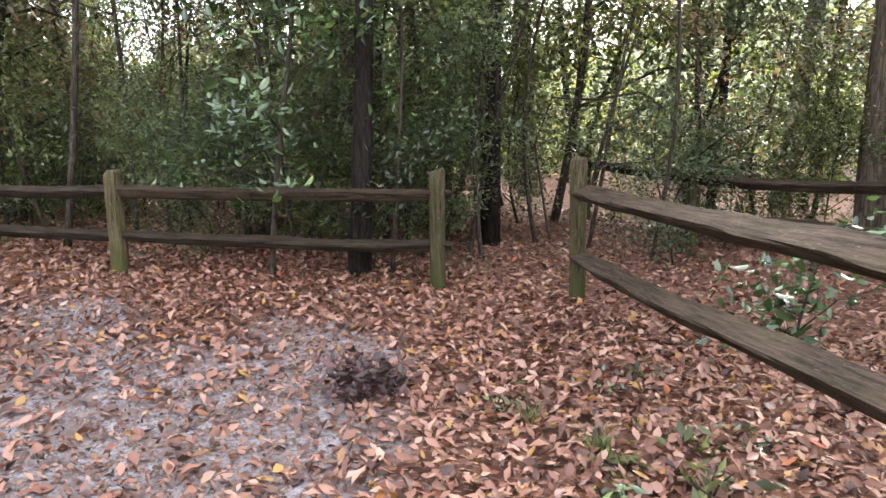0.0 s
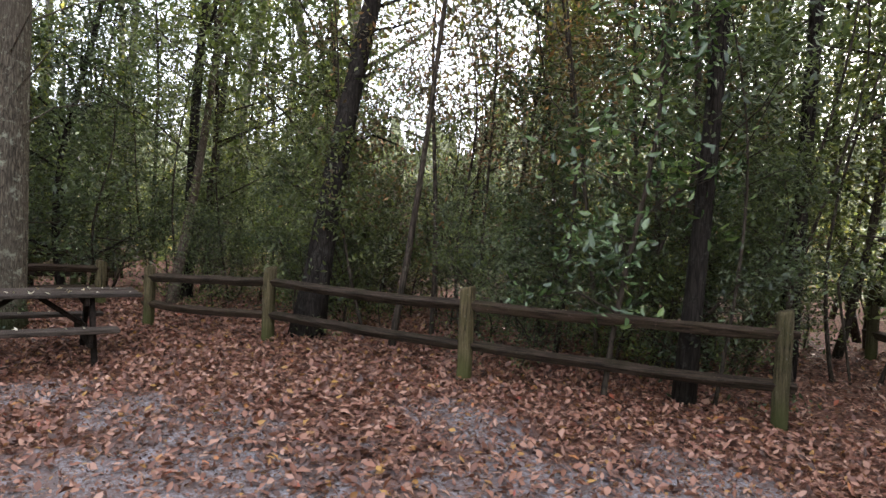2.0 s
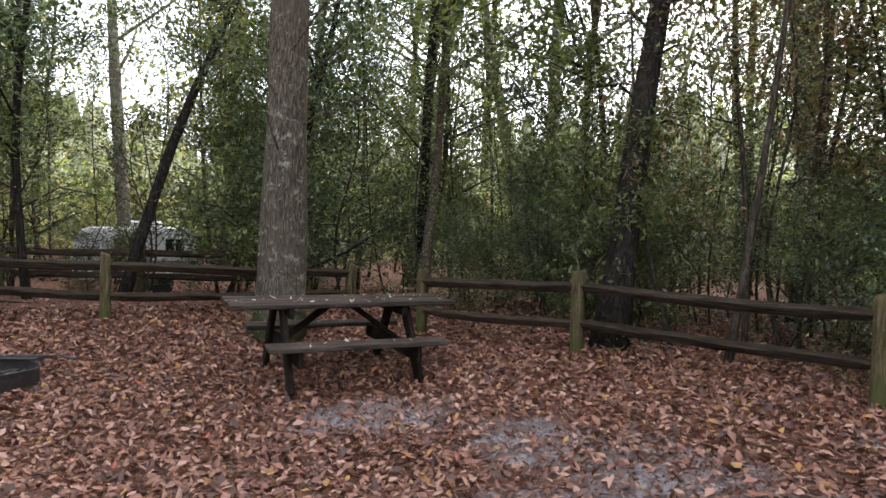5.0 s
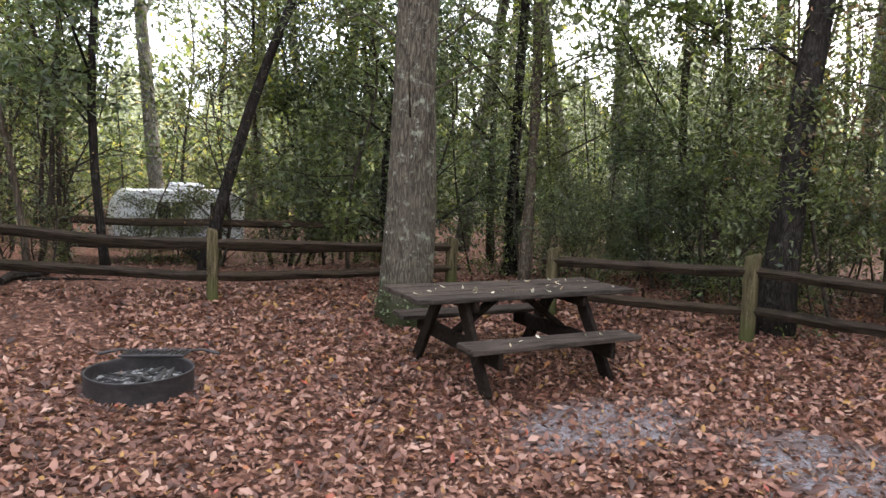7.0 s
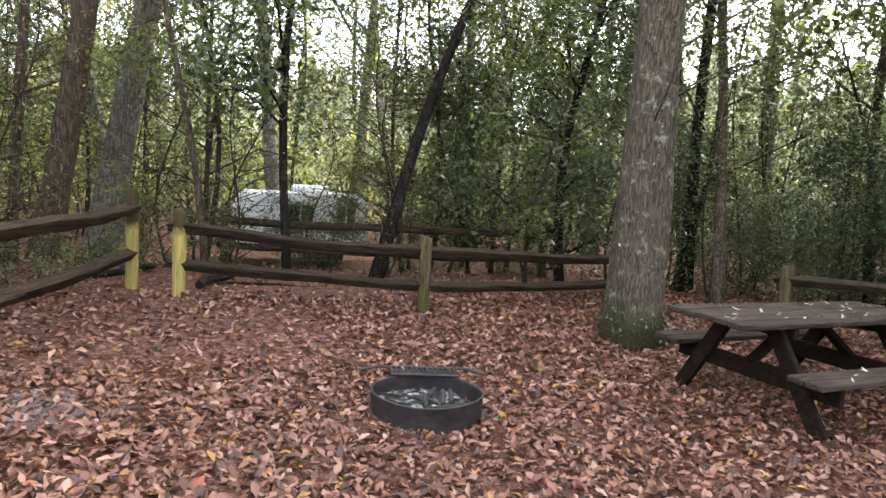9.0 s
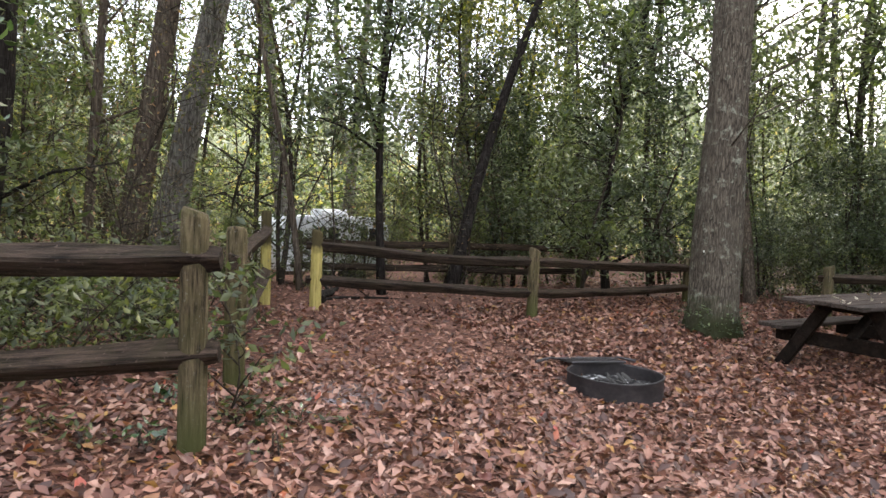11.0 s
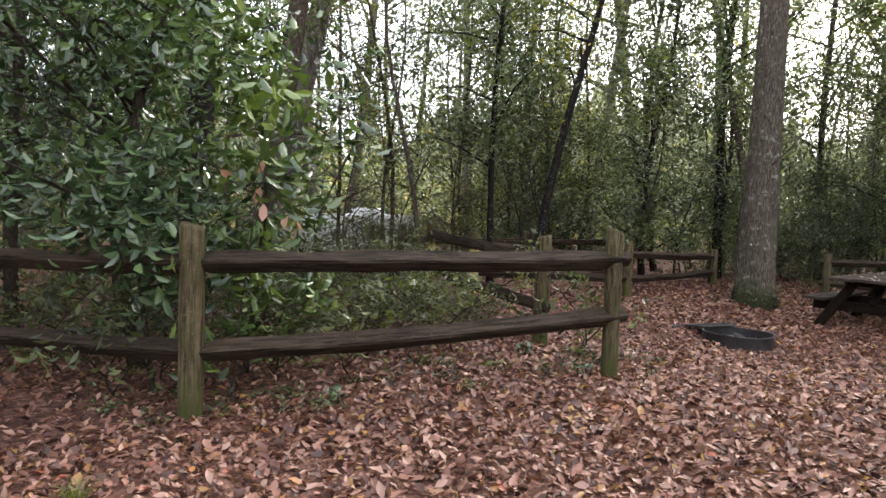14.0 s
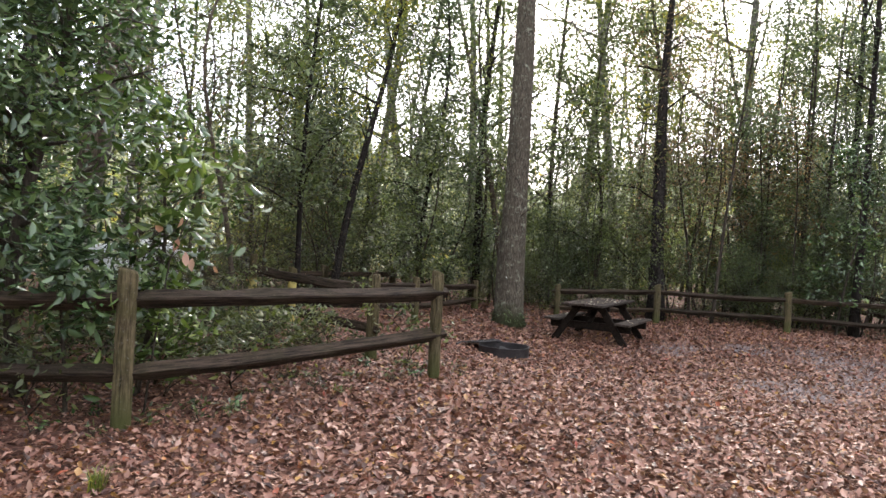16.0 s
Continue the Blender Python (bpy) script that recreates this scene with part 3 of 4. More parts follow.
def build_tree(name, x, y, height, radius, lean=(0, 0), crown_from=0.4, limbs=10, reach=1.6, clumps=5, per=26, leaf=0.1, spread=0.32, bark=None, foliage=None, seed=1, bend=0.2, flare=1.5, label="", group="", at=None, twigs=True, slim=0.42, z0=None):
    """A tapered trunk with limbs, and a crown of small leaves in clumps along them."""
    rng = np.random.default_rng(seed)
    t = thing(name, x, y, z0)
    bm = bmesh.new()
    trunk = path_points((0, 0, -0.2), (lean[0], lean[1], height), bend, 12, rng)
    radii = [radius * (1 - 0.75 * (i / 12) ** 1.1) * (flare if i == 0 else 1 + (flare - 1) * 0.25 if i == 1 else 1) for i in range(13)]
    if radius > 0.18:
        trunk.insert(1, trunk[0].lerp(trunk[1], 0.35))
        radii.insert(1, radius * (1 + (flare - 1) * 0.45))
    tube(bm, trunk, radii, 16 if radius > 0.15 else 10 if radius > 0.055 else 6, 1.0, 0.22, seed)
    centres = []

    def along(u):
        k = u * (len(trunk) - 1)
        i = min(int(k), len(trunk) - 2)
        return trunk[i].lerp(trunk[i + 1], k - i), radii[i]

    for i in range(limbs):
        u = crown_from + (1 - crown_from) * (i + rng.uniform(0.1, 0.9)) / limbs
        p, r = along(min(u, 0.99))
        a = rng.uniform(0, 2 * np.pi) if at is None else at + rng.normal(0, 0.7)
        l = reach * rng.uniform(0.5, 1.15) * (1.1 - 0.45 * u)
        e = p + Vector((math.cos(a) * l, math.sin(a) * l, l * rng.uniform(0.05, 0.75)))
        mid = p.lerp(e, 0.5) + Vector((0, 0, rng.uniform(-0.1, 0.25) * l))
        rr = max(0.006, min(r * 0.45, 0.012 + l * 0.014))
        tube(bm, [p, mid, e], [rr, rr * 0.65, rr * 0.25], 4)
        for k in range(clumps):
            q = p.lerp(mid, 0.4 + 1.2 * (k + 1) / clumps - 0.5) if k < clumps // 3 else mid.lerp(e, (k + 1) / clumps * 1.15)
            q = q + Vector(rng.normal(0, 0.22 * min(l, 1.6), 3))
            centres.append(q)
            if twigs and k % 2 == 0:
                tube(bm, [mid.lerp(e, rng.uniform(0, 0.8)), q], [rr * 0.35, 0.003], 3)
    part("trunk", bm, bark, t, "", True)
    if centres and per:
        v, f = leaf_cloud([tuple(c) for c in centres], spread, per, leaf, rng, slim=slim, full=foliage is MAGNOLIA)
        finish("crown", array_mesh("crown", v, f), foliage, t)
    return tagged(t, label, "tree", group)


def rnd_wood(seed, n, keep, x0, x1, y0, y1, apart=0.6):
    """Scattered places in a rectangle, kept apart, where keep(x, y) holds."""
    rng, out = random.Random(seed), []
    for _ in range(n * 40):
        x, y = rng.uniform(x0, x1), rng.uniform(y0, y1)
        if keep(x, y) and all((x - a) ** 2 + (y - b) ** 2 > apart * apart for a, b in out):
            out.append((x, y))
            if len(out) == n:
                break
    return out


# the great oak behind the table
build_tree("oak_tree", -9.6, 6.47, 17, 0.25, (0.0, 0.1), 0.5, 12, 3.4, 6, 40, 0.11, 0.5, BARK_OAK, GREEN_MID, 11, 0.03, 1.5, "large grey-barked oak trunk with moss at its foot")
# single trees beyond the fences
build_tree("tree", -3.1, 11.45, 13, 0.095, (0.3, 0.2), 0.35, 12, 1.8, 6, 30, 0.1, 0.35, BARK_DARK, GREEN_DARK, 12, 0.06, 1.3, "straight dark tree trunk standing behind the fence")
build_tree("tree", -3.25, 13.76, 15, 0.095, (0.2, 0.2), 0.35, 12, 2.0, 6, 30, 0.1, 0.4, BARK_DARK, GREEN_DARK, 13, 0.06, 1.4, "dark straight forest tree among thin saplings")
build_tree("tree", 0.5, 16.0, 17, 0.27, (0.2, 0.2), 0.4, 10, 2.4, 6, 30, 0.1, 0.45, BARK_BROWN, GREEN_MID, 14, 0.1, 1.3, "thick brown forest tree beside tall shrubs")
build_tree("tree", -7.15, 9.5, 10.5, 0.165, (-0.2, 2.4), 0.14, 26, 1.3, 4, 60, 0.085, 0.22, BARK_DARK, RUST, 15, 0.12, 1.5, "leaning dark tree hung with rusty dead leaves")
build_tree("tree", -10.5, 8.8, 13, 0.08, (-3.8, 2.6), 0.35, 14, 2.2, 6, 26, 0.1, 0.4, BARK_BROWN, GREEN_YELLOW, 16, 0.15, 1.3, "slender leaning tree with yellow-green autumn leaves")
build_tree("tree", -12.95, 4.9, 10, 0.09, (-0.6, 3.2), 0.36, 17, 1.8, 5, 75, 0.1, 0.3, BARK_DARK, GREEN_YELLOW, 17, 0.25, 1.3, "leaning slender tree with thin yellow leaves")
build_tree("tree", -12.8, 3.7, 9, 0.06, (0.3, 0.4), 0.2, 24, 1.35, 6, 52, 0.12, 0.26, BARK_DARK, GREEN_DARK, 18, 0.2, 1.2, "thin dark evergreen tree with drooping glossy leaves")
build_tree("tree", -12.3, 7.6, 7.5, 0.07, (0.2, 0.3), 0.08, 26, 1.3, 6, 36, 0.12, 0.26, BARK_DARK, GREEN_DARK, 25, 0.2, 1.2, "dense dark evergreen tree behind the rail fence")
build_tree("tree", -13.5, 2.8, 8, 0.05, (0.6, 0.9), 0.35, 10, 1.2, 4, 16, 0.09, 0.3, BARK_BROWN, RUST, 26, 0.35, 1.2, "thin crooked tree with sparse brown leaves")
build_tree("tree", -16.7, 1.5, 15, 0.24, (1.5, 2.2), 0.4, 10, 2.2, 5, 20, 0.1, 0.4, BARK_PALE, GREEN_YELLOW, 19, 0.2, 1.2, "grey leaning twin trunk in thin woods", "twin grey trunks")
build_tree("tree", -15.8, 0.8, 15, 0.2, (0.9, 1.4), 0.4, 10, 2.2, 5, 20, 0.1, 0.4, BARK_BROWN, GREEN_YELLOW, 20, 0.2, 1.2, "brown leaning twin trunk in thin woods", "twin grey trunks")
build_tree("tree", -14.2, -1.05, 11, 0.2, (0.2, 0.3), 0.12, 22, 1.5, 6, 34, 0.12, 0.3, BARK_DARK, GREEN_DARK, 21, 0.15, 1.3, "dark evergreen tree above the fence bushes")
build_tree("tree", -11.6, 9.4, 14, 0.095, (0.3, 0.9), 0.3, 12, 1.7, 5, 40, 0.1, 0.35, BARK_DARK, GREEN_MID, 22, 0.12, 1.3, "dark slim forest tree behind the fence corner")
build_tree("tree", -16.0, 0.4, 12, 0.085, (0.4, 0.6), 0.15, 20, 1.6, 5, 10, 0.09, 0.3, BARK_BROWN, RUST, 29, 0.15, 1.2, "thin brown twiggy tree with few leaves")
build_tree("magnolia_sapling", -10.2, -2.0, 2.7, 0.03, (0.1, -0.1), 0.15, 18, 0.75, 5, 13, 0.14, 0.13, BARK_TWIG, MAGNOLIA, 30, 0.12, 1.2, "young glossy-leaved evergreen sapling behind the rail", slim=0.43)
build_tree("magnolia_sapling", -10.2, -2.7, 1.6, 0.025, (0.2, -0.2), 0.5, 13, 0.6, 5, 11, 0.125, 0.1, BARK_TWIG, MAGNOLIA, 33, 0.1, 1.2, "low glossy-leaved sapling spilling over the fence rail", slim=0.43)
build_tree("magnolia_bush", -11.1, -2.5, 5.2, 0.07, (0.2, -0.2), 0.27, 38, 1.6, 6, 38, 0.105, 0.19, BARK_TWIG, MAGNOLIA, 23, 0.2, 1.2, "tall glossy-leaved evergreen bush hanging over the fence", slim=0.43)
build_tree("magnolia_bush", -12.6, -3.2, 6.2, 0.07, (0.2, -0.3), 0.22, 36, 1.6, 6, 32, 0.11, 0.22, BARK_TWIG, MAGNOLIA, 27, 0.2, 1.2, "tall glossy-leaved evergreen bush hanging over the fence", slim=0.43)
build_tree("magnolia_sapling", -3.5, 10.75, 4.2, 0.03, (0.2, 0.1), 0.2, 16, 0.72, 5, 16, 0.115, 0.16, BARK_TWIG, MAGNOLIA, 24, 0.15, 1.2, "pale glossy-leaved sapling leaning over the fence rail", slim=0.43)
build_tree("magnolia_seedling", 0.6, 11.7, 0.75, 0.012, (0.1, 0.1), 0.15, 14, 0.4, 3, 7, 0.1, 0.1, BARK_TWIG, MAGNOLIA, 28, 0.05, 1.2, "low broad-leaved evergreen seedling among fallen leaves", slim=0.52)
for k, (bx, by, hh, lx, ly) in enumerate(((-2.6, 14.7, 5.0, 1.5, 1.1), (-2.3, 14.4, 4.6, 1.0, 0.8), (-2.9, 14.3, 5.4, 0.6, 0.5), (-3.0, 13.0, 5.5, 0.2, 0.3), (-2.7, 12.9, 5.0, 0.3, 0.2))):
    build_tree("bent_sapling", bx, by, hh, 0.025, (lx, ly), 0.5, 8, 0.9, 4, 18, 0.085, 0.24, BARK_TWIG, GREEN_YELLOW if k < 2 else GREEN_MID, 60 + k, 0.25, 1.2, "thin dark bent sapling beyond the fence gap", "bent saplings at the gap")

# kinds of woodland growth, built once and repeated
KINDS = []
SPEC = [
    ("sapling", 5.2, 0.024, 0.42, 10, 0.95, 3, 30, 0.08, 0.17, GREEN_MID, "thin dark sapling with mid-green leaves"),
    ("sapling", 5.6, 0.03, 0.42, 10, 1.0, 3, 30, 0.085, 0.17, GREEN_DARK, "thin dark sapling with deep green leaves"),
    ("sapling", 4.4, 0.02, 0.35, 10, 0.8, 3, 30, 0.075, 0.15, GREEN_MID, "thin low sapling with mid-green leaves"),
    ("sapling", 5.8, 0.032, 0.4, 10, 1.0, 3, 30, 0.075, 0.17, RUST, "thin dark sapling hung with rusty leaves"),
    ("sapling", 6.2, 0.026, 0.45, 9, 1.05, 3, 38, 0.08, 0.2, GREEN_YELLOW, "thin sapling with yellow-green leaves"),
    ("sapling", 8.0, 0.042, 0.5, 9, 1.1, 3, 28, 0.085, 0.18, GREEN_DARK, "tall slim dark sapling with a loose crown"),
    ("shrub", 2.0, 0.018, 0.05, 18, 0.85, 3, 38, 0.075, 0.14, GREEN_MID, "low green woodland shrub"),
    ("shrub", 2.8, 0.02, 0.05, 20, 1.0, 3, 42, 0.085, 0.16, GREEN_DARK, "dark green evergreen woodland shrub"),
    ("forest_tree", 15.0, 0.15, 0.16, 22, 3.2, 3, 34, 0.17, 0.36, GREEN_MID, "tall forest tree with a full green crown"),
    ("forest_tree", 17.0, 0.18, 0.25, 18, 3.2, 3, 28, 0.16, 0.36, GREEN_YELLOW, "tall forest tree with thin yellow-green crown"),
    ("forest_tree", 14.0, 0.14, 0.12, 24, 2.8, 3, 34, 0.17, 0.34, GREEN_DARK, "tall dark evergreen forest tree"),
    ("young_tree", 8.0, 0.045, 0.08, 20, 1.9, 3, 36, 0.13, 0.27, GREEN_MID, "bushy young forest tree with green leaves"),
    ("young_tree", 7.5, 0.045, 0.06, 20, 1.8, 3, 36, 0.13, 0.27, GREEN_DARK, "bushy young evergreen forest tree"),
    ("young_tree", 9.0, 0.05, 0.15, 18, 2.0, 3, 32, 0.13, 0.3, GREEN_YELLOW, "bushy young forest tree with yellowing leaves"),
    ("bare_shrub", 3.6, 0.02, 0.08, 34, 1.1, 8, 2, 0.06, 0.2, RUST, "leafless grey-brown twiggy shrub"),
    ("pale_tree", 16.0, 0.17, 0.3, 12, 4.2, 6, 7, 0.12, 0.5, GREEN_YELLOW, "tall pale-barked tree with few yellow leaves"),
    ("crown_tree", 9.5, 0.055, 0.14, 16, 2.1, 3, 130, 0.125, 0.3, GREEN_MID, "evergreen tree with rounded masses of green leaves"),
    ("crown_tree", 11.0, 0.06, 0.16, 17, 2.3, 3, 130, 0.125, 0.32, GREEN_DARK, "dark evergreen tree with rounded masses of leaves"),
    ("crown_tree", 12.0, 0.065, 0.3, 13, 2.4, 3, 120, 0.125, 0.34, GREEN_YELLOW, "tree with rounded masses of yellow-green leaves"),
    ("understorey_tree", 4.4, 0.032, 0.13, 17, 1.25, 4, 56, 0.098, 0.19, GREEN_DARK, "dense low evergreen tree behind the fence"),
    ("understorey_tree", 3.8, 0.03, 0.1, 16, 1.15, 4, 56, 0.092, 0.18, GREEN_MID, "dense low tree with mid-green leaves"),
    ("understorey_tree", 4.9, 0.034, 0.22, 15, 1.25, 4, 54, 0.092, 0.2, RUST, "dense low tree with dark rusty leaves"),
    ("undergrowth_plant", 0.85, 0.009, 0.2, 12, 0.42, 2, 10, 0.085, 0.08, GREEN_MID, "low leafy green plant behind the fence"),
]
for i, (nm, h, r, cf, limbs, reach, clumps, per, leaf, spread, fol, lab) in enumerate(SPEC):
    KINDS.append(build_tree(nm, -34 - i * 2.4, 26 + (i % 3) * 2, h, r, (0.35, 0.2), cf, limbs, reach, clumps, per, leaf, spread, BARK_TWIG if r < 0.1 else BARK_PALE if nm == "pale_tree" else BARK_DARK, fol, 40 + i, 0.22 if nm == "sapling" else 0.3, 1.2, lab, {"sapling": "saplings of the woods", "shrub": "woodland shrubs"}.get(nm, "trees of the woods")))


def plant(kind, x, y, rng, scale=1.0):
    s = scale * rng.uniform(0.85, 1.2)
    m = pose(x, y, gz(x, y) - 0.02, rng.uniform(-5, 5), rng.uniform(-5, 5), rng.uniform(0, 360)) @ Matrix.Diagonal((s, s, s * rng.uniform(0.9, 1.15), 1))
    copy_thing(KINDS[kind], m)


def north_line(x):
    """y of the northern fence at x."""
    pts = ((-30, 8.6), (-9.1, 8.2), (-7.06, 9.0), (-4.47, 9.9), (-2.25, 11.6), (-1.1, 13.2), (8, 13.2))
    for (a, b), (c, d) in zip(pts, pts[1:]):
        if a <= x <= c:
            return b + (d - b) * (x - a) / (c - a)
    return 10.0


def in_north(x, y):
    lane = abs(x + 1.7 + (y - 11.8) * 0.3) < 0.9 and y < 15.5
    return y > north_line(x) + 0.6 and x > -13 and not lane and not (-1.0 < x < 1.5 and y < 15.5)


# Trailer's plot and the camera's line of sight to it, kept free of plants.
def camper_view_gap(x, y):
    return -21.0 < x < -15.0 and 3.7 - (x + 18.2) * 0.3 < y < 7.3 - (x + 18.2) * 0.2


def trunk_sightline(x, y):
    """The camera's lines of sight to the twin trunks, kept free of plants."""
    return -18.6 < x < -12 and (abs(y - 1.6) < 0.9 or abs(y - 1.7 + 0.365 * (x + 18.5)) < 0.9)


rng_plant = random.Random(5)
for x, y in rnd_wood(1, 46, in_north, -12.5, 4, 9.0, 15.0, 0.55):
    plant(rng_plant.choice((0, 1, 1, 2, 3, 5) if x > -7 else (0, 2, 2)), x, y, rng_plant, 1.0 if x > -7 else 0.85)
for x, y in rnd_wood(31, 22, lambda x, y: in_north(x, y) and y > north_line(x) + 1.6, -12, 4, 10, 17, 1.05):
    plant(rng_plant.choice((19, 20, 20, 21) if x > -7.5 else (20, 20, 20, 19)), x, y, rng_plant, 0.72 if x > -7.5 else 0.62)
for x, y, s in ((-4.3, 11.9, 0.9), (-5.0, 12.9, 1.0), (-3.9, 13.6, 0.95), (-5.6, 12.0, 0.85), (-4.7, 14.3, 1.1), (-6.1, 13.6, 1.0), (-3.4, 16.6, 1.2), (-2.0, 17.0, 1.15), (-4.8, 16.4, 1.2), (-0.6, 17.6, 1.2)):
    plant(19 if s != 1.0 else 21, x, y, rng_plant, s)
plant(20, -15.2, 4.4, rng_plant, 0.45)
# Added mostly out of view, to shade the floor behind the left fence bay.
for x, y in ((-12.9, -3.7), (-13.7, -4.6), (-13.2, -5.7), (-14.8, -5.4)):
    plant(19, x, y, rng_plant, 0.85)
# Unseen trees added beside the right-hand fence to shade its rails and litter.
for x, y in ((4.2, 11.4), (5.0, 8.8)):
    plant(17, x, y, rng_plant, 0.9)
plant(20, -14.9, 5.0, rng_plant, 0.48)
for x, y in rnd_wood(2, 66, lambda x, y: in_north(x, y) and north_line(x) + 0.8 < y < north_line(x) + 5.5, -13, 4, 8.5, 17, 0.6):
    plant(rng_plant.choice((6, 7, 7, 7)), x, y, rng_plant, rng_plant.uniform(0.55, 0.85))
for x, y in rnd_wood(3, 28, lambda x, y: in_north(x, y) and y > north_line(x) + 4.5, -14, 6, 13.5, 24, 1.9):
    plant(rng_plant.choice((11, 13, 16, 18, 18)), x, y, rng_plant, 1.0)
for x, y in rnd_wood(4, 36, lambda x, y: x < -14.6 and -3 < y < 9.5 and not camper_view_gap(x, y) and not trunk_sightline(x, y), -27, -14.6, -3, 9.5, 1.0):
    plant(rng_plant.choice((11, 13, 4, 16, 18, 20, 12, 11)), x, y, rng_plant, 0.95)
for x, y in rnd_wood(6, 30, lambda x, y: 8.4 < y and x < -11.4, -26, -11.4, 8.4, 20, 1.1):
    plant(rng_plant.choice((11, 20, 13, 7, 20, 0, 19)), x, y, rng_plant, 0.9)
for x, y in ((-14.2, 6.6), (-14.6, 7.4), (-15.4, 7.2), (-13.9, 8.6), (-15.8, 8.0), (-12.2, 6.9), (-11.9, 8.2)):
    plant(19, x, y, rng_plant, 0.85)
for x, y in rnd_wood(7, 20, lambda x, y: math.hypot(x + 6, y - 3) > 18 and (y > 15 or x < -21), -44, 14, -12, 42, 3.4):
    plant(rng_plant.choice((8, 9, 10, 9, 15)), x, y, rng_plant)
# Unseen trees added behind the camera to close off the place and its light.
for x, y in rnd_wood(8, 14, lambda x, y: math.hypot(x + 4, y) > 16 and (x > 8 or y < -16), -28, 30, -34, 14, 5.0):
    plant(rng_plant.choice((8, 10)), x, y, rng_plant)
for x, y in rnd_wood(9, 46, lambda x, y: x < -8.6 + y * 0.52 - 0.35 and y < 0.3 and x > -13, -13, -8, -3.2, 0.3, 0.36):
    plant(22, x, y, rng_plant, rng_plant.uniform(0.6, 1.1))
for x, y in rnd_wood(10, 30, lambda x, y: not trunk_sightline(x, y) and x < -12.3 and y < 0.6, -24, -12.3, -12, 0.6, 1.0):
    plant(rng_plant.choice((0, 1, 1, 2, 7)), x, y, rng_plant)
for x, y in rnd_wood(13, 14, lambda x, y: not trunk_sightline(x, y) and x < -11.6 and not camper_view_gap(x, y) and (x < -12.9 or y < 1.2), -19, -11.6, -1, 6.5, 0.9):
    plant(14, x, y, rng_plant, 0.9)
for x, y in rnd_wood(12, 10, lambda x, y: abs(x + 14.2) < 0.8, -15.0, -13.5, 2.0, 8.5, 0.6):
    plant(6, x, y, rng_plant, 0.5)

for x, y in ((-11.6, 0.5), (-12.6, 0.9), (-13.2, 1.4), (-12.2, 0.2), (-13.8, 0.6), (-11.0, 0.2), (-13.0, 0.3)):
    plant(14, x, y, rng_plant, 0.36)
for x, y in rnd_wood(15, 26, lambda x, y: y < 1.85 - (x + 12.25) * 0.42 - 0.35 and y > -0.4 and x < -9.3, -14, -9.3, -0.4, 1.9, 0.35):
    plant(22, x, y, rng_plant, rng_plant.uniform(0.4, 0.75))
for k, (x, y, s) in enumerate(((-11.9, 9.4, 0.9), (-9.0, 10.6, 0.95), (-13.6, 10.4, 1.1), (-15.6, 9.8, 1.0), (-2.2, 17.2, 0.9), (-4.9, 15.0, 1.0), (2.4, 17.0, 0.9), (-10.6, 12.4, 1.1), (-20.9, 3.6, 0.8), (-14.6, 2.9, 0.55), (-16.4, -1.6, 0.8), (-18.2, 12.6, 1.1), (-3.9, 12.2, 0.75))):
    plant((17, 16, 17, 16, 18)[k % 5], x, y, rng_plant, s)
for x, y in ((-13.5, 13.5), (-16.5, 11.5), (-19.5, 9.8), (-21.0, 5.5), (-22.5, 2.0), (-20.5, -1.5), (-17.0, 15.5), (-9.5, 17.0), (-6.0, 19.0), (-24.0, 8.5), (-1.5, 20.0), (2.5, 19.5), (-12.0, 20.0)):
    plant(15, x, y, rng_plant, 1.0)


def far_woods():
    """The deep wall of leaves beyond the single trees."""
    rng = np.random.default_rng(77)
    n = 8500
    ang = rng.uniform(radians(-35), radians(140), n)
    rad = rng.uniform(21, 44, n)
    h = np.where(rng.random(n) < 0.6, rng.uniform(0, 3.4, n), rng.uniform(0, 1, n) ** 1.5 * 10)
    clump = np.array([noise.noise((a * 9, r * 0.15, hh * 0.3)) for a, r, hh in zip(ang, rad, h)])
    keep = clump > -0.6 + 0.085 * h
    c = np.stack([-6 - np.sin(ang) * rad, 3 + np.cos(ang) * rad, h - 0.1], 1)[keep]
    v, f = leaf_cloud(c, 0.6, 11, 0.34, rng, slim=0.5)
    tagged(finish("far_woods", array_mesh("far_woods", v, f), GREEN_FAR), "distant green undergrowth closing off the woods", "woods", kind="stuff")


far_woods()


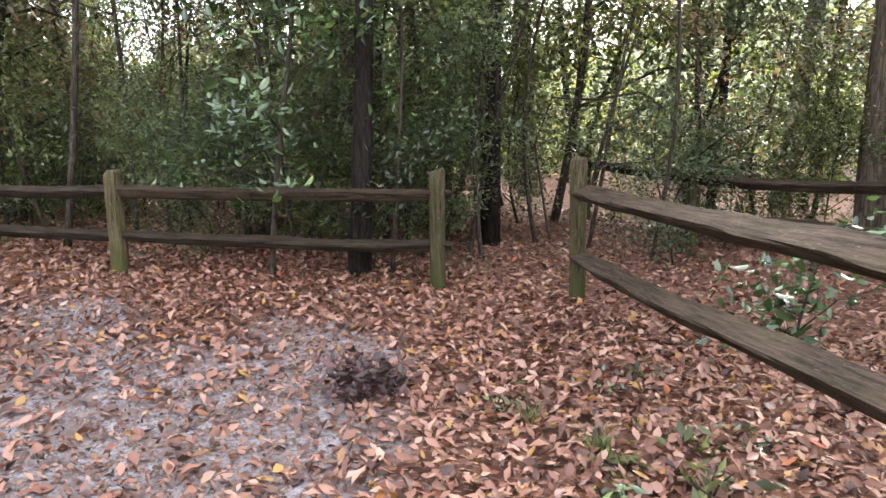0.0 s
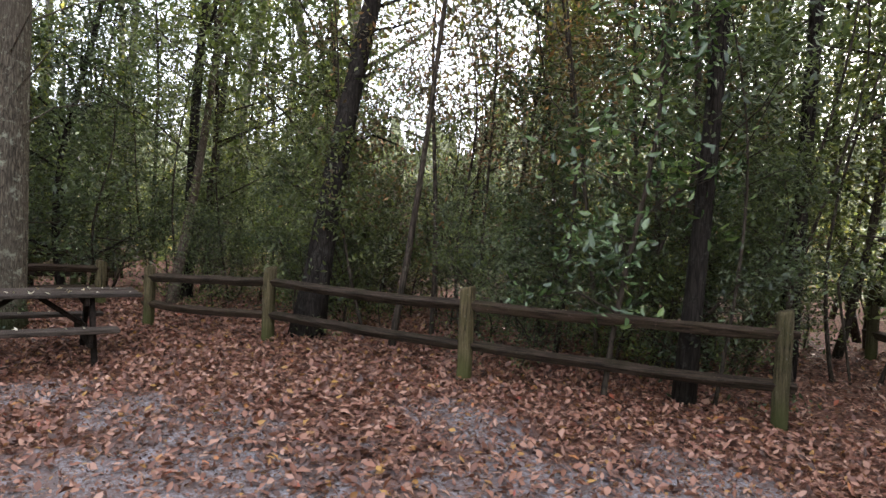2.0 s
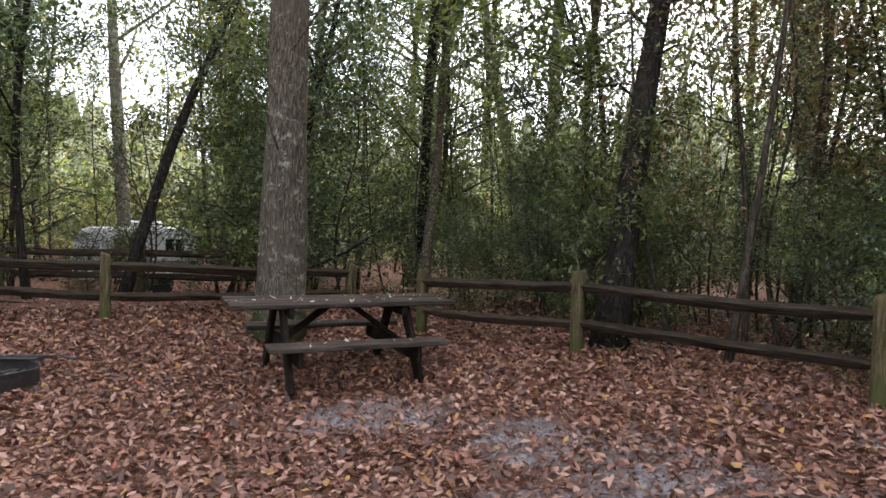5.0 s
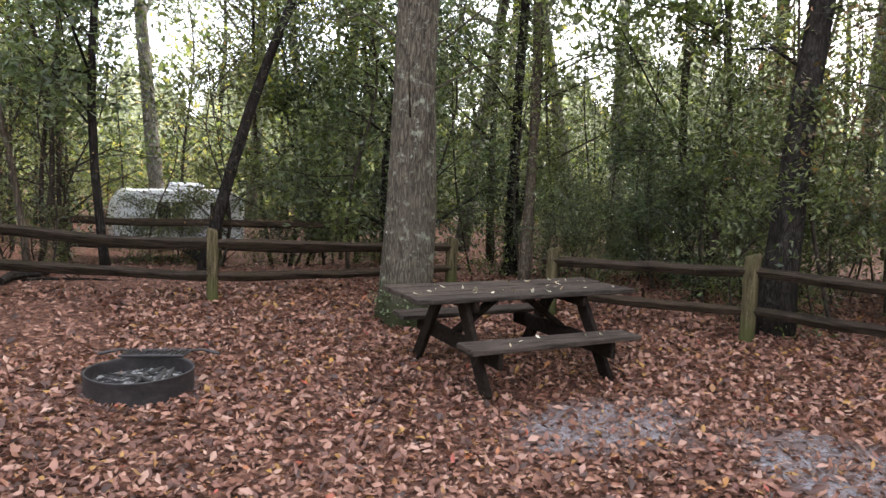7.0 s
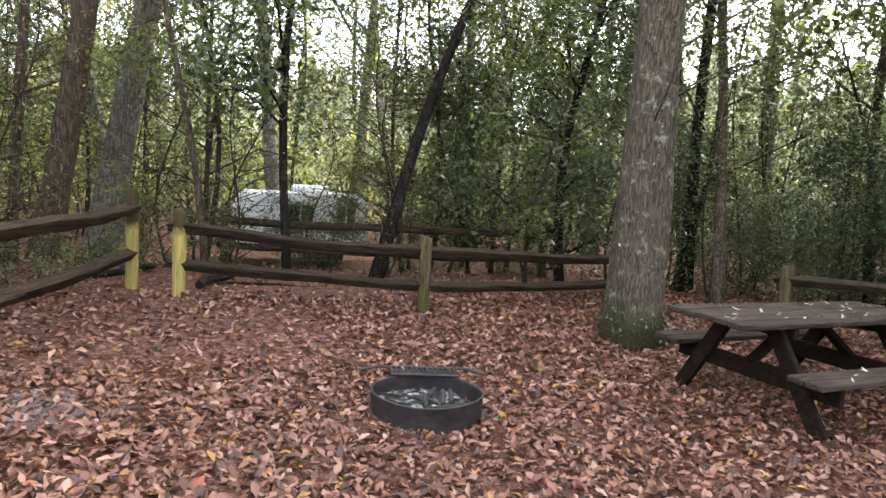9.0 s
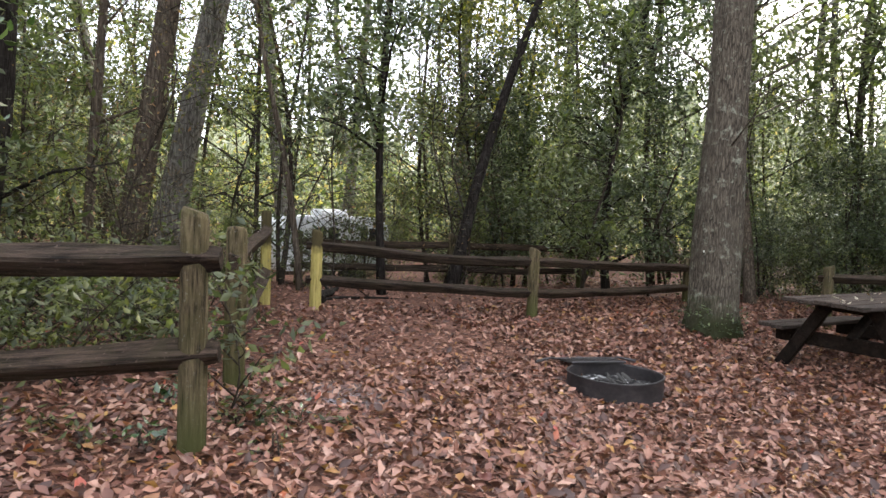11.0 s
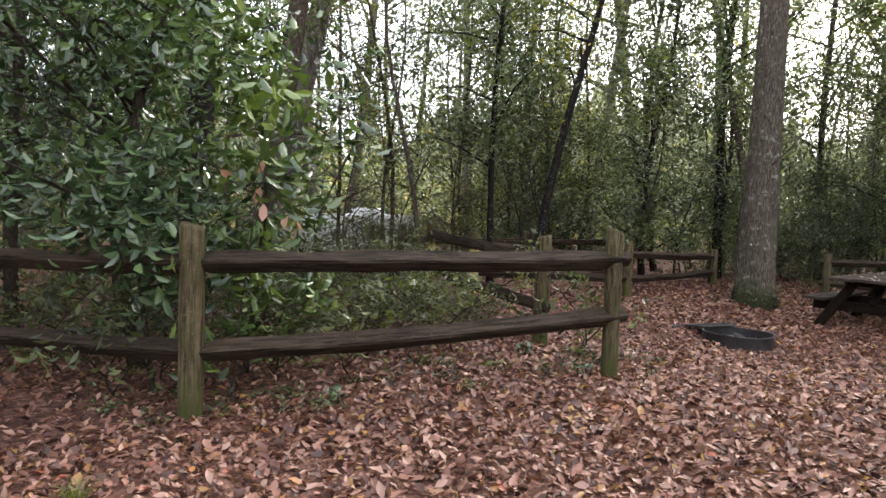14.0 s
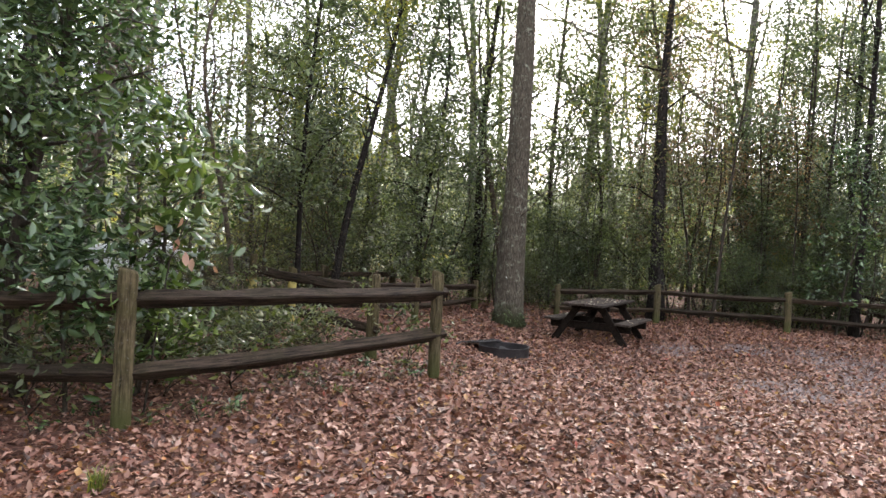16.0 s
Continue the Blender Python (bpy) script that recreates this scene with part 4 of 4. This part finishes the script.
def backdrop():
    """Glowing ring for hazy sunlit woods far off, its top uneven against the sky."""
    k = Mat("painted_haze_glow", 1.0, 0.0)
    v = k.coords()
    mp = k.n("ShaderNodeMapping")
    mp.inputs["Scale"].default_value = (1, 1, 0.45)
    k.l(v, mp.inputs["Vector"])
    # Haze and sunlight are put into the colours, which also glow.
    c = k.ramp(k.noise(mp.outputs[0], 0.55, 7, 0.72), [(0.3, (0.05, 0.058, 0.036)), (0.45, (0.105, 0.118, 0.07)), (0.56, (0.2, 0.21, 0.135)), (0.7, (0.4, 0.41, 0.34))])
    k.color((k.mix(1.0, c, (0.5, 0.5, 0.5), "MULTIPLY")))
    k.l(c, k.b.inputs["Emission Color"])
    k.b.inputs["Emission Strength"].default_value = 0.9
    n, bm = 720, bmesh.new()
    rows = [[], [], []]
    for i in range(n):
        a = 2 * math.pi * i / n
        top = 11 + 7 * noise.noise((math.cos(a) * 4, math.sin(a) * 4, 3)) + 5 * noise.noise((math.cos(a) * 22, math.sin(a) * 22, 5)) + 3 * noise.noise((math.cos(a) * 90, math.sin(a) * 90, 5))
        for r, (rad, z) in enumerate(((58, -1.5), (58.5, top * 0.6), (60, top))):
            rows[r].append(bm.verts.new((-6 - math.sin(a) * rad, 3 + math.cos(a) * rad, z)))
    for r in range(2):
        for i in range(n):
            j = (i + 1) % n
            bm.faces.new((rows[r][i], rows[r][j], rows[r + 1][j], rows[r + 1][i]))
    tagged(part("backdrop", bm, k.m), "glowing backdrop painted as hazy pale green woods far beyond the campsite", "woods", kind="structure")


backdrop()


# ---- leaf litter ----
def litter(name, places, label, size=(0.026, 0.088)):
    """Curled fallen leaves at x, y, z places, each a folded pair of quads."""
    rng = np.random.default_rng(9)
    c = np.asarray(places, dtype=float)
    n = len(c)
    yaw, tilt, roll = rng.uniform(0, 2 * np.pi, n), rng.normal(0, 0.36, n), rng.normal(0, 0.44, n)
    d = np.stack([np.cos(yaw) * np.cos(tilt), np.sin(yaw) * np.cos(tilt), np.sin(tilt)], 1)
    s = np.stack([-np.sin(yaw), np.cos(yaw), np.zeros(n)], 1)
    u = np.cross(d, s)
    s2 = s * np.cos(roll)[:, None] + u * np.sin(roll)[:, None]
    u2 = np.cross(d, s2)
    ln = rng.uniform(*size, n)[:, None]
    w = ln * rng.uniform(0.16, 0.33, n)[:, None]
    curl = rng.normal(0.14, 0.2, n)[:, None] * ln
    v = np.stack([
        c - d * ln / 2, c + s2 * w - d * ln * 0.12 + u2 * curl, c + s2 * w * 0.75 + d * ln * 0.2 + u2 * curl,
        c + d * ln / 2 + u2 * curl * 1.3, c - s2 * w * 0.75 + d * ln * 0.2 + u2 * curl, c - s2 * w - d * ln * 0.12 + u2 * curl], 1).reshape(-1, 3)
    i = np.arange(n)[:, None] * 6
    f = np.concatenate([i + np.array([0, 1, 2, 3]), i + np.array([0, 3, 4, 5])], 1).reshape(-1, 4)
    tagged(finish(name, array_mesh(name, v, f), LITTER), label, "leaves", kind="stuff")


def scatter_litter():
    rng, near = random.Random(3), []
    boxes = ((-11.5, 2.0, 3.5, 12.2, 1000), (-9.5, -1.8, -4.0, 3.5, 1050), (-12.0, -9.5, -4.0, 3.5, 340), (-17.0, -11.5, -3.0, 12.0, 80), (-12.0, 3.0, 12.2, 16.5, 300), (2.0, 3.6, 8.5, 12.2, 600), (-9.5, -4.5, -5.2, -4.0, 900), (-12.0, -9.5, -5.6, -4.0, 300))
    for x0, x1, y0, y1, dens in boxes:
        for _ in range(int((x1 - x0) * (y1 - y0) * dens)):
            x, y = rng.uniform(x0, x1), rng.uniform(y0, y1)
            b = bare(x, y) + 0.9 * noise.noise((x * 1.3, y * 1.3, 9)) * bare(x, y) ** 0.5
            if rng.random() < min(0.74, b * 0.92) or math.hypot(x + 8.57, y - 3.61) < 0.41 or (x > -2.0 and y < 7.0):
                continue
            near.append((x, y, gz(x, y) + rng.uniform(0.004, 0.03)))
    litter("leaf_litter", near, "curled red-brown and tan fallen leaves covering the ground")
    bits = []
    for sx, sy, rx, ry in SAND:
        for _ in range(int(rx * ry * 3000)):
            x, y = sx + rng.gauss(0, 0.6) * rx, sy + rng.gauss(0, 0.6) * ry
            if not (x > -2.0 and y < 6.0):
                bits.append((x, y, gz(x, y) + rng.uniform(0.003, 0.01)))
    litter("leaf_fragments", bits, "small dry crumbs of brown leaves on bare sand", (0.008, 0.04))


scatter_litter()


# ---- smaller things ----
def build_camper(x, y, turn):
    """A white travel trailer with a raked nose; its long side faces local -y."""
    t = thing("camper_trailer", x, y, None, turn)
    length, width, h0, h1 = 2.6, 1.8, 0.4, 1.56
    bm = bmesh.new()
    side = [(0.0, h0), (-0.08, 0.8), (0.02, 1.3), (0.2, h1), (length - 0.25, h1 + 0.03), (length, 1.4), (length, h0)]
    a = [bm.verts.new((px, 0, pz)) for px, pz in side]
    b = [bm.verts.new((px, width, pz)) for px, pz in side]
    bm.faces.new(a)
    bm.faces.new(b[::-1])
    for i in range(len(side)):
        j = (i + 1) % len(side)
        bm.faces.new((a[j], a[i], b[i], b[j]))
    bmesh.ops.recalc_face_normals(bm, faces=bm.faces[:])
    bmesh.ops.bevel(bm, geom=bm.edges[:], offset=0.05, segments=2, affect="EDGES")
    part("body", bm, CAMPER_WHITE, t)
    for wx, wl in ((1.05, 0.55), (2.05, 0.4)):
        bm = bmesh.new()
        box(bm, (wl, 0.03, 0.36), Matrix.Translation((wx, -0.006, 1.16)), 0.01)
        win = part("window", bm, CAMPER_DARK, t, "dark window pane")
        bm = bmesh.new()
        for dx, dz, w, h in ((0, 0.2, wl + 0.08, 0.04), (0, -0.2, wl + 0.08, 0.04), (-wl / 2 - 0.02, 0, 0.04, 0.36), (wl / 2 + 0.02, 0, 0.04, 0.36), (0, 0, 0.03, 0.36)):
            box(bm, (w, 0.04, h), Matrix.Translation((wx + dx, -0.014, 1.16 + dz)), 0.005)
        part("window_frame", bm, CAMPER_WHITE, win)
    bm = bmesh.new()
    box(bm, (length - 0.4, 0.02, 0.09), Matrix.Translation((length / 2 + 0.1, -0.008, 0.8)), 0.004)
    part("stripe", bm, CAMPER_STRIPE, t, "grey stripe")
    bm = bmesh.new()
    box(bm, (0.7, 0.6, 0.18), Matrix.Translation((1.5, 0.9, h1 + 0.09)), 0.05)
    part("roof_unit", bm, CAMPER_WHITE, t)
    for wy in (0.12, width - 0.12):
        bm = bmesh.new()
        tube(bm, [(1.75, wy - 0.1, 0.3), (1.75, wy + 0.1, 0.3)], [0.3, 0.3], 20)
        part("wheel", bm, RUBBER, t)
    bm = bmesh.new()
    tube(bm, [(-0.05, 1.0, 0.45), (-1.0, 1.0, 0.42)], [0.05, 0.05], 8)
    tube(bm, [(-0.9, 1.0, 0.5), (-0.9, 1.0, 0.0)], [0.03, 0.03], 8)
    part("hitch", bm, STEEL, t)
    return tagged(t, "white travel trailer with dark windows parked behind fences", "trailer")


build_camper(-18.2, 4.25, 90)


def stems_clump(name, x, y, n, reach, height, mat, seed, label, category, leaf=None, per=6, size=0.06):
    """A low tangle of thin stems with or without leaves."""
    rng = np.random.default_rng(seed)
    t = thing(name, x, y)
    bm, tips = bmesh.new(), []
    for _ in range(n):
        a, l = rng.uniform(0, 6.28), reach * rng.uniform(0.3, 1.0)
        e = Vector((math.cos(a) * l, math.sin(a) * l, height * rng.uniform(0.2, 1.0)))
        b = Vector((rng.normal(0, 0.04), rng.normal(0, 0.04), -0.03))
        tube(bm, [b, b.lerp(e, 0.5) + Vector((0, 0, height * 0.25)), e], [0.006, 0.005, 0.003], 5)
        tips += [tuple(e), tuple(b.lerp(e, 0.7) + Vector((0, 0, height * 0.15)))]
    part("stalk_tangle", bm, DEAD if leaf is None or mat is DEAD else BARK_TWIG, t)
    if leaf:
        v, f = leaf_cloud(tips, 0.05, per, size, rng, 0.2)
        finish("foliage", array_mesh("foliage", v, f), leaf, t)
    return tagged(t, label, category)


DARK_DEAD = leaf_material("leaf_dark_dead", [(0.0, (0.0152, 0.0085, 0.0096)), (0.6, (0.0418, 0.0187, 0.0192)), (1.0, (0.1140, 0.0425, 0.0448))], 0.6, 0.05)
stems_clump("dead_plant", -0.98, 9.5, 22, 0.24, 0.17, DEAD, 3, "dark purple-brown clump of withered leaves on sand", "plant", DARK_DEAD, 8, 0.075)
rng_low = random.Random(21)
spots = [(0.35 + rng_low.uniform(-0.6, 0.7), 10.0 + rng_low.uniform(-0.9, 0.9)) for _ in range(8)]
spots += [(-8.4 + k * -0.07 + rng_low.uniform(-0.5, 0.35), -0.2 - k * 0.15 + rng_low.uniform(-0.4, 0.4)) for k in range(20)]
spots += [(-8.3 + rng_low.uniform(-0.6, 0.5), 0.3 + rng_low.uniform(-0.3, 0.5)) for k in range(8)]
for k, (x, y) in enumerate(spots):
    tagged(stems_clump("low_plant", x, y, 5, 0.11, rng_low.uniform(0.05, 0.13), BARK_TWIG, 100 + k, "small green plant growing through fallen leaves", "plant", GREEN_MID if k % 3 else MAGNOLIA, 3, rng_low.uniform(0.04, 0.075)), group="small ground plants")


def hanging_leaves():
    """A twig with a few large salmon-brown dead leaves over the rail."""
    t = thing("dead_twig", -9.62, -2.38)
    bm = bmesh.new()
    tube(bm, [(0, 0, -0.05), (0.05, 0.05, 0.7), (0.12, 0.1, 1.35), (0.3, 0.12, 1.75)], [0.012, 0.009, 0.007, 0.004], 6)
    part("stem", bm, BARK_TWIG, t)
    me = leaf_cloud([(0.3, 0.12, 1.72), (0.22, 0.15, 1.5), (0.42, 0.0, 1.36), (0.5, 0.2, 1.3), (0.1, 0.3, 1.33), (0.3, -0.2, 1.6)], 0.03, 1, 0.11, np.random.default_rng(8), 1.2, 0.5, True)
    finish("foliage", array_mesh("foliage", *me), SALMON, t, "large salmon-brown withered leaves")
    tagged(t, "twig with large withered salmon-brown leaves behind the rail", "twig")


SALMON = leaf_material("leaf_salmon", [(0.0, (0.26, 0.12, 0.08)), (1.0, (0.42, 0.24, 0.17))], 0.5, 0.2)
hanging_leaves()


def vine_loop():
    t = thing("vine", -2.5, 14.5)
    bm = bmesh.new()
    r, u = Vector((0.77, 0.64, 0)), Vector((0, 0, 1))
    pts = [(-0.3, 0.0), (-0.5, 1.2), (-0.3, 1.75), (0.2, 1.72), (0.75, 1.8), (1.12, 1.55), (1.15, 1.2), (0.85, 0.98), (0.35, 0.95), (0.0, 0.8)]
    tube(bm, [r * a + u * b for a, b in pts], [0.016, 0.015, 0.014, 0.014, 0.013, 0.013, 0.012, 0.011, 0.01, 0.008], 6)
    part("stem", bm, BARK_TWIG, t)
    tagged(t, "bare dark vine curling in a loop between saplings", "vine")


vine_loop()


def oak_twigs():
    """Bare pale twigs on the oak's trunk."""
    rng = np.random.default_rng(31)
    oak = bpy.data.objects["oak_tree"]
    for k, (a, z, l) in enumerate(((20, 2.9, 1.3), (45, 2.5, 1.0), (10, 3.4, 1.5), (-120, 3.1, 0.7), (60, 3.8, 1.2), (-30, 2.2, 0.8))):
        bm = bmesh.new()
        d = Vector((math.cos(radians(a)), math.sin(radians(a)), 0.35))
        p = Vector((math.cos(radians(a)) * 0.19, math.sin(radians(a)) * 0.19, z))
        mid = p + d * l * 0.5 + Vector((0, 0, 0.1))
        e = p + d * l + Vector((0, 0, 0.3 * rng.uniform(-0.5, 1)))
        tube(bm, [p, mid, e], [0.014, 0.009, 0.003], 6)
        for _ in range(4):
            q = mid.lerp(e, rng.uniform(-0.5, 0.8))
            tube(bm, [q, q + Vector(rng.normal(0, 0.2, 3)) + d * 0.3], [0.005, 0.002], 4)
        part("twig", bm, BARK_OAK, oak, "bare pale twig")
    bm = bmesh.new()
    bmesh.ops.create_uvsphere(bm, u_segments=10, v_segments=6, radius=0.03, matrix=Matrix.Translation((0.02, -0.255, 0.98)) @ Matrix.Diagonal((0.8, 0.7, 1.3, 1)))
    part("lichen_patch", bm, LICHEN, oak, "white lichen spot")

    a = rng.uniform(0, 2 * np.pi, 70)
    spots = np.stack([np.cos(a) * 0.33, np.sin(a) * 0.33, rng.uniform(0.02, 0.42, 70) ** 1.3], 1)
    v, f = leaf_cloud(spots, 0.045, 7, 0.04, rng, 0.3, 0.6)
    finish("ivy", array_mesh("ivy", v, f), GREEN_DARK, oak, "small green ivy leaves round the foot")


oak_twigs()


def table_leaves():
    rng, places = random.Random(6), []
    m = pose(-7.76, 6.57, gz(-7.76, 6.57), 0, 0, -4.5)
    for _ in range(34):
        places.append(m @ Vector((rng.uniform(-0.36, 0.36), rng.uniform(-1.02, 1.02), 0.768)))
    for _ in range(8):
        places.append(m @ Vector((rng.choice((-1, 1)) * rng.uniform(0.56, 0.78), rng.uniform(-0.75, 0.75), 0.448)))
    rng2 = np.random.default_rng(2)
    v, f = leaf_cloud([tuple(p) for p in places], 0.003, 1, 0.055, rng2, 0.0, 0.4, True)
    tagged(finish("table_leaves", array_mesh("table_leaves", v, f), PALE_LEAF), "pale fallen leaves lying on the picnic table", "leaves", kind="stuff")


PALE_LEAF = leaf_material("leaf_pale", [(0.0, (0.35, 0.30, 0.22)), (0.6, (0.5, 0.45, 0.36)), (1.0, (0.3, 0.2, 0.1))], 0.5, 0.1)
table_leaves()


def fallen_branch(a, b, radius, seed):
    """A crooked dead branch lying on the leaves."""
    rng = np.random.default_rng(seed)
    t = thing("fallen_branch", a[0], a[1], gz(*a) + radius * 0.7)
    d = Vector((b[0] - a[0], b[1] - a[1], gz(*b) - gz(*a)))
    pts = [d * u + Vector((rng.normal(0, 0.04), rng.normal(0, 0.04), 0.02 * math.sin(u * 5))) for u in (0, 0.2, 0.4, 0.6, 0.8, 1.0)]
    bm = bmesh.new()
    tube(bm, pts, [radius * k for k in (0.9, 1.0, 0.9, 0.75, 0.6, 0.35)], 7, 0.9, 0.4, seed)
    tube(bm, [pts[2], pts[2] + Vector((rng.normal(0, 0.2), rng.normal(0, 0.2), 0.12))], [radius * 0.5, radius * 0.2], 5)
    part("limb", bm, BARK_DARK, t)
    tagged(t, "dark dead branch lying among fallen leaves", "branch", "fallen branches")


fallen_branch((-12.2, 2.5), (-13.6, 3.4), 0.06, 1)
fallen_branch((-12.5, 2.75), (-12.3, 3.9), 0.02, 2)
fallen_branch((-13.0, 1.6), (-14.4, 2.6), 0.045, 3)


def grass_tuft(x, y, n, height, seed, mat):
    rng = np.random.default_rng(seed)
    t = thing("grass_tuft", x, y)
    base = np.stack([rng.normal(0, 0.025, n), rng.normal(0, 0.025, n), np.zeros(n)], 1)
    yaw, out = rng.uniform(0, 6.28, n), rng.uniform(0.4, 1.1, n)
    h = height * rng.uniform(0.5, 1.0, n)
    d = np.stack([np.cos(yaw), np.sin(yaw), np.zeros(n)], 1)
    side = np.stack([-np.sin(yaw), np.cos(yaw), np.zeros(n)], 1) * 0.004
    mid = base + d * (h * out * 0.4)[:, None] + np.array((0, 0, 1)) * (h * 0.75)[:, None]
    tip = base + d * (h * out)[:, None] + np.array((0, 0, 1)) * (h * 0.8)[:, None]
    v = np.stack([base - side, base + side, mid + side * 0.8, mid - side * 0.8, tip], 1).reshape(-1, 3)
    i = np.arange(n)[:, None] * 5
    f = np.concatenate([i + np.array(k) for k in ((0, 1, 2), (0, 2, 3), (3, 2, 4))], 0)
    finish("grass", array_mesh("grass", v, f), mat, t)
    tagged(t, "small tuft of grass blades among fallen leaves", "grass", "grass tufts")


grass_tuft(0.3, 9.6, 46, 0.16, 5, GREEN_MID)
grass_tuft(-8.44, -3.7, 60, 0.2, 6, GREEN_YELLOW)
grass_tuft(-0.1, 9.7, 30, 0.12, 7, GREEN_MID)
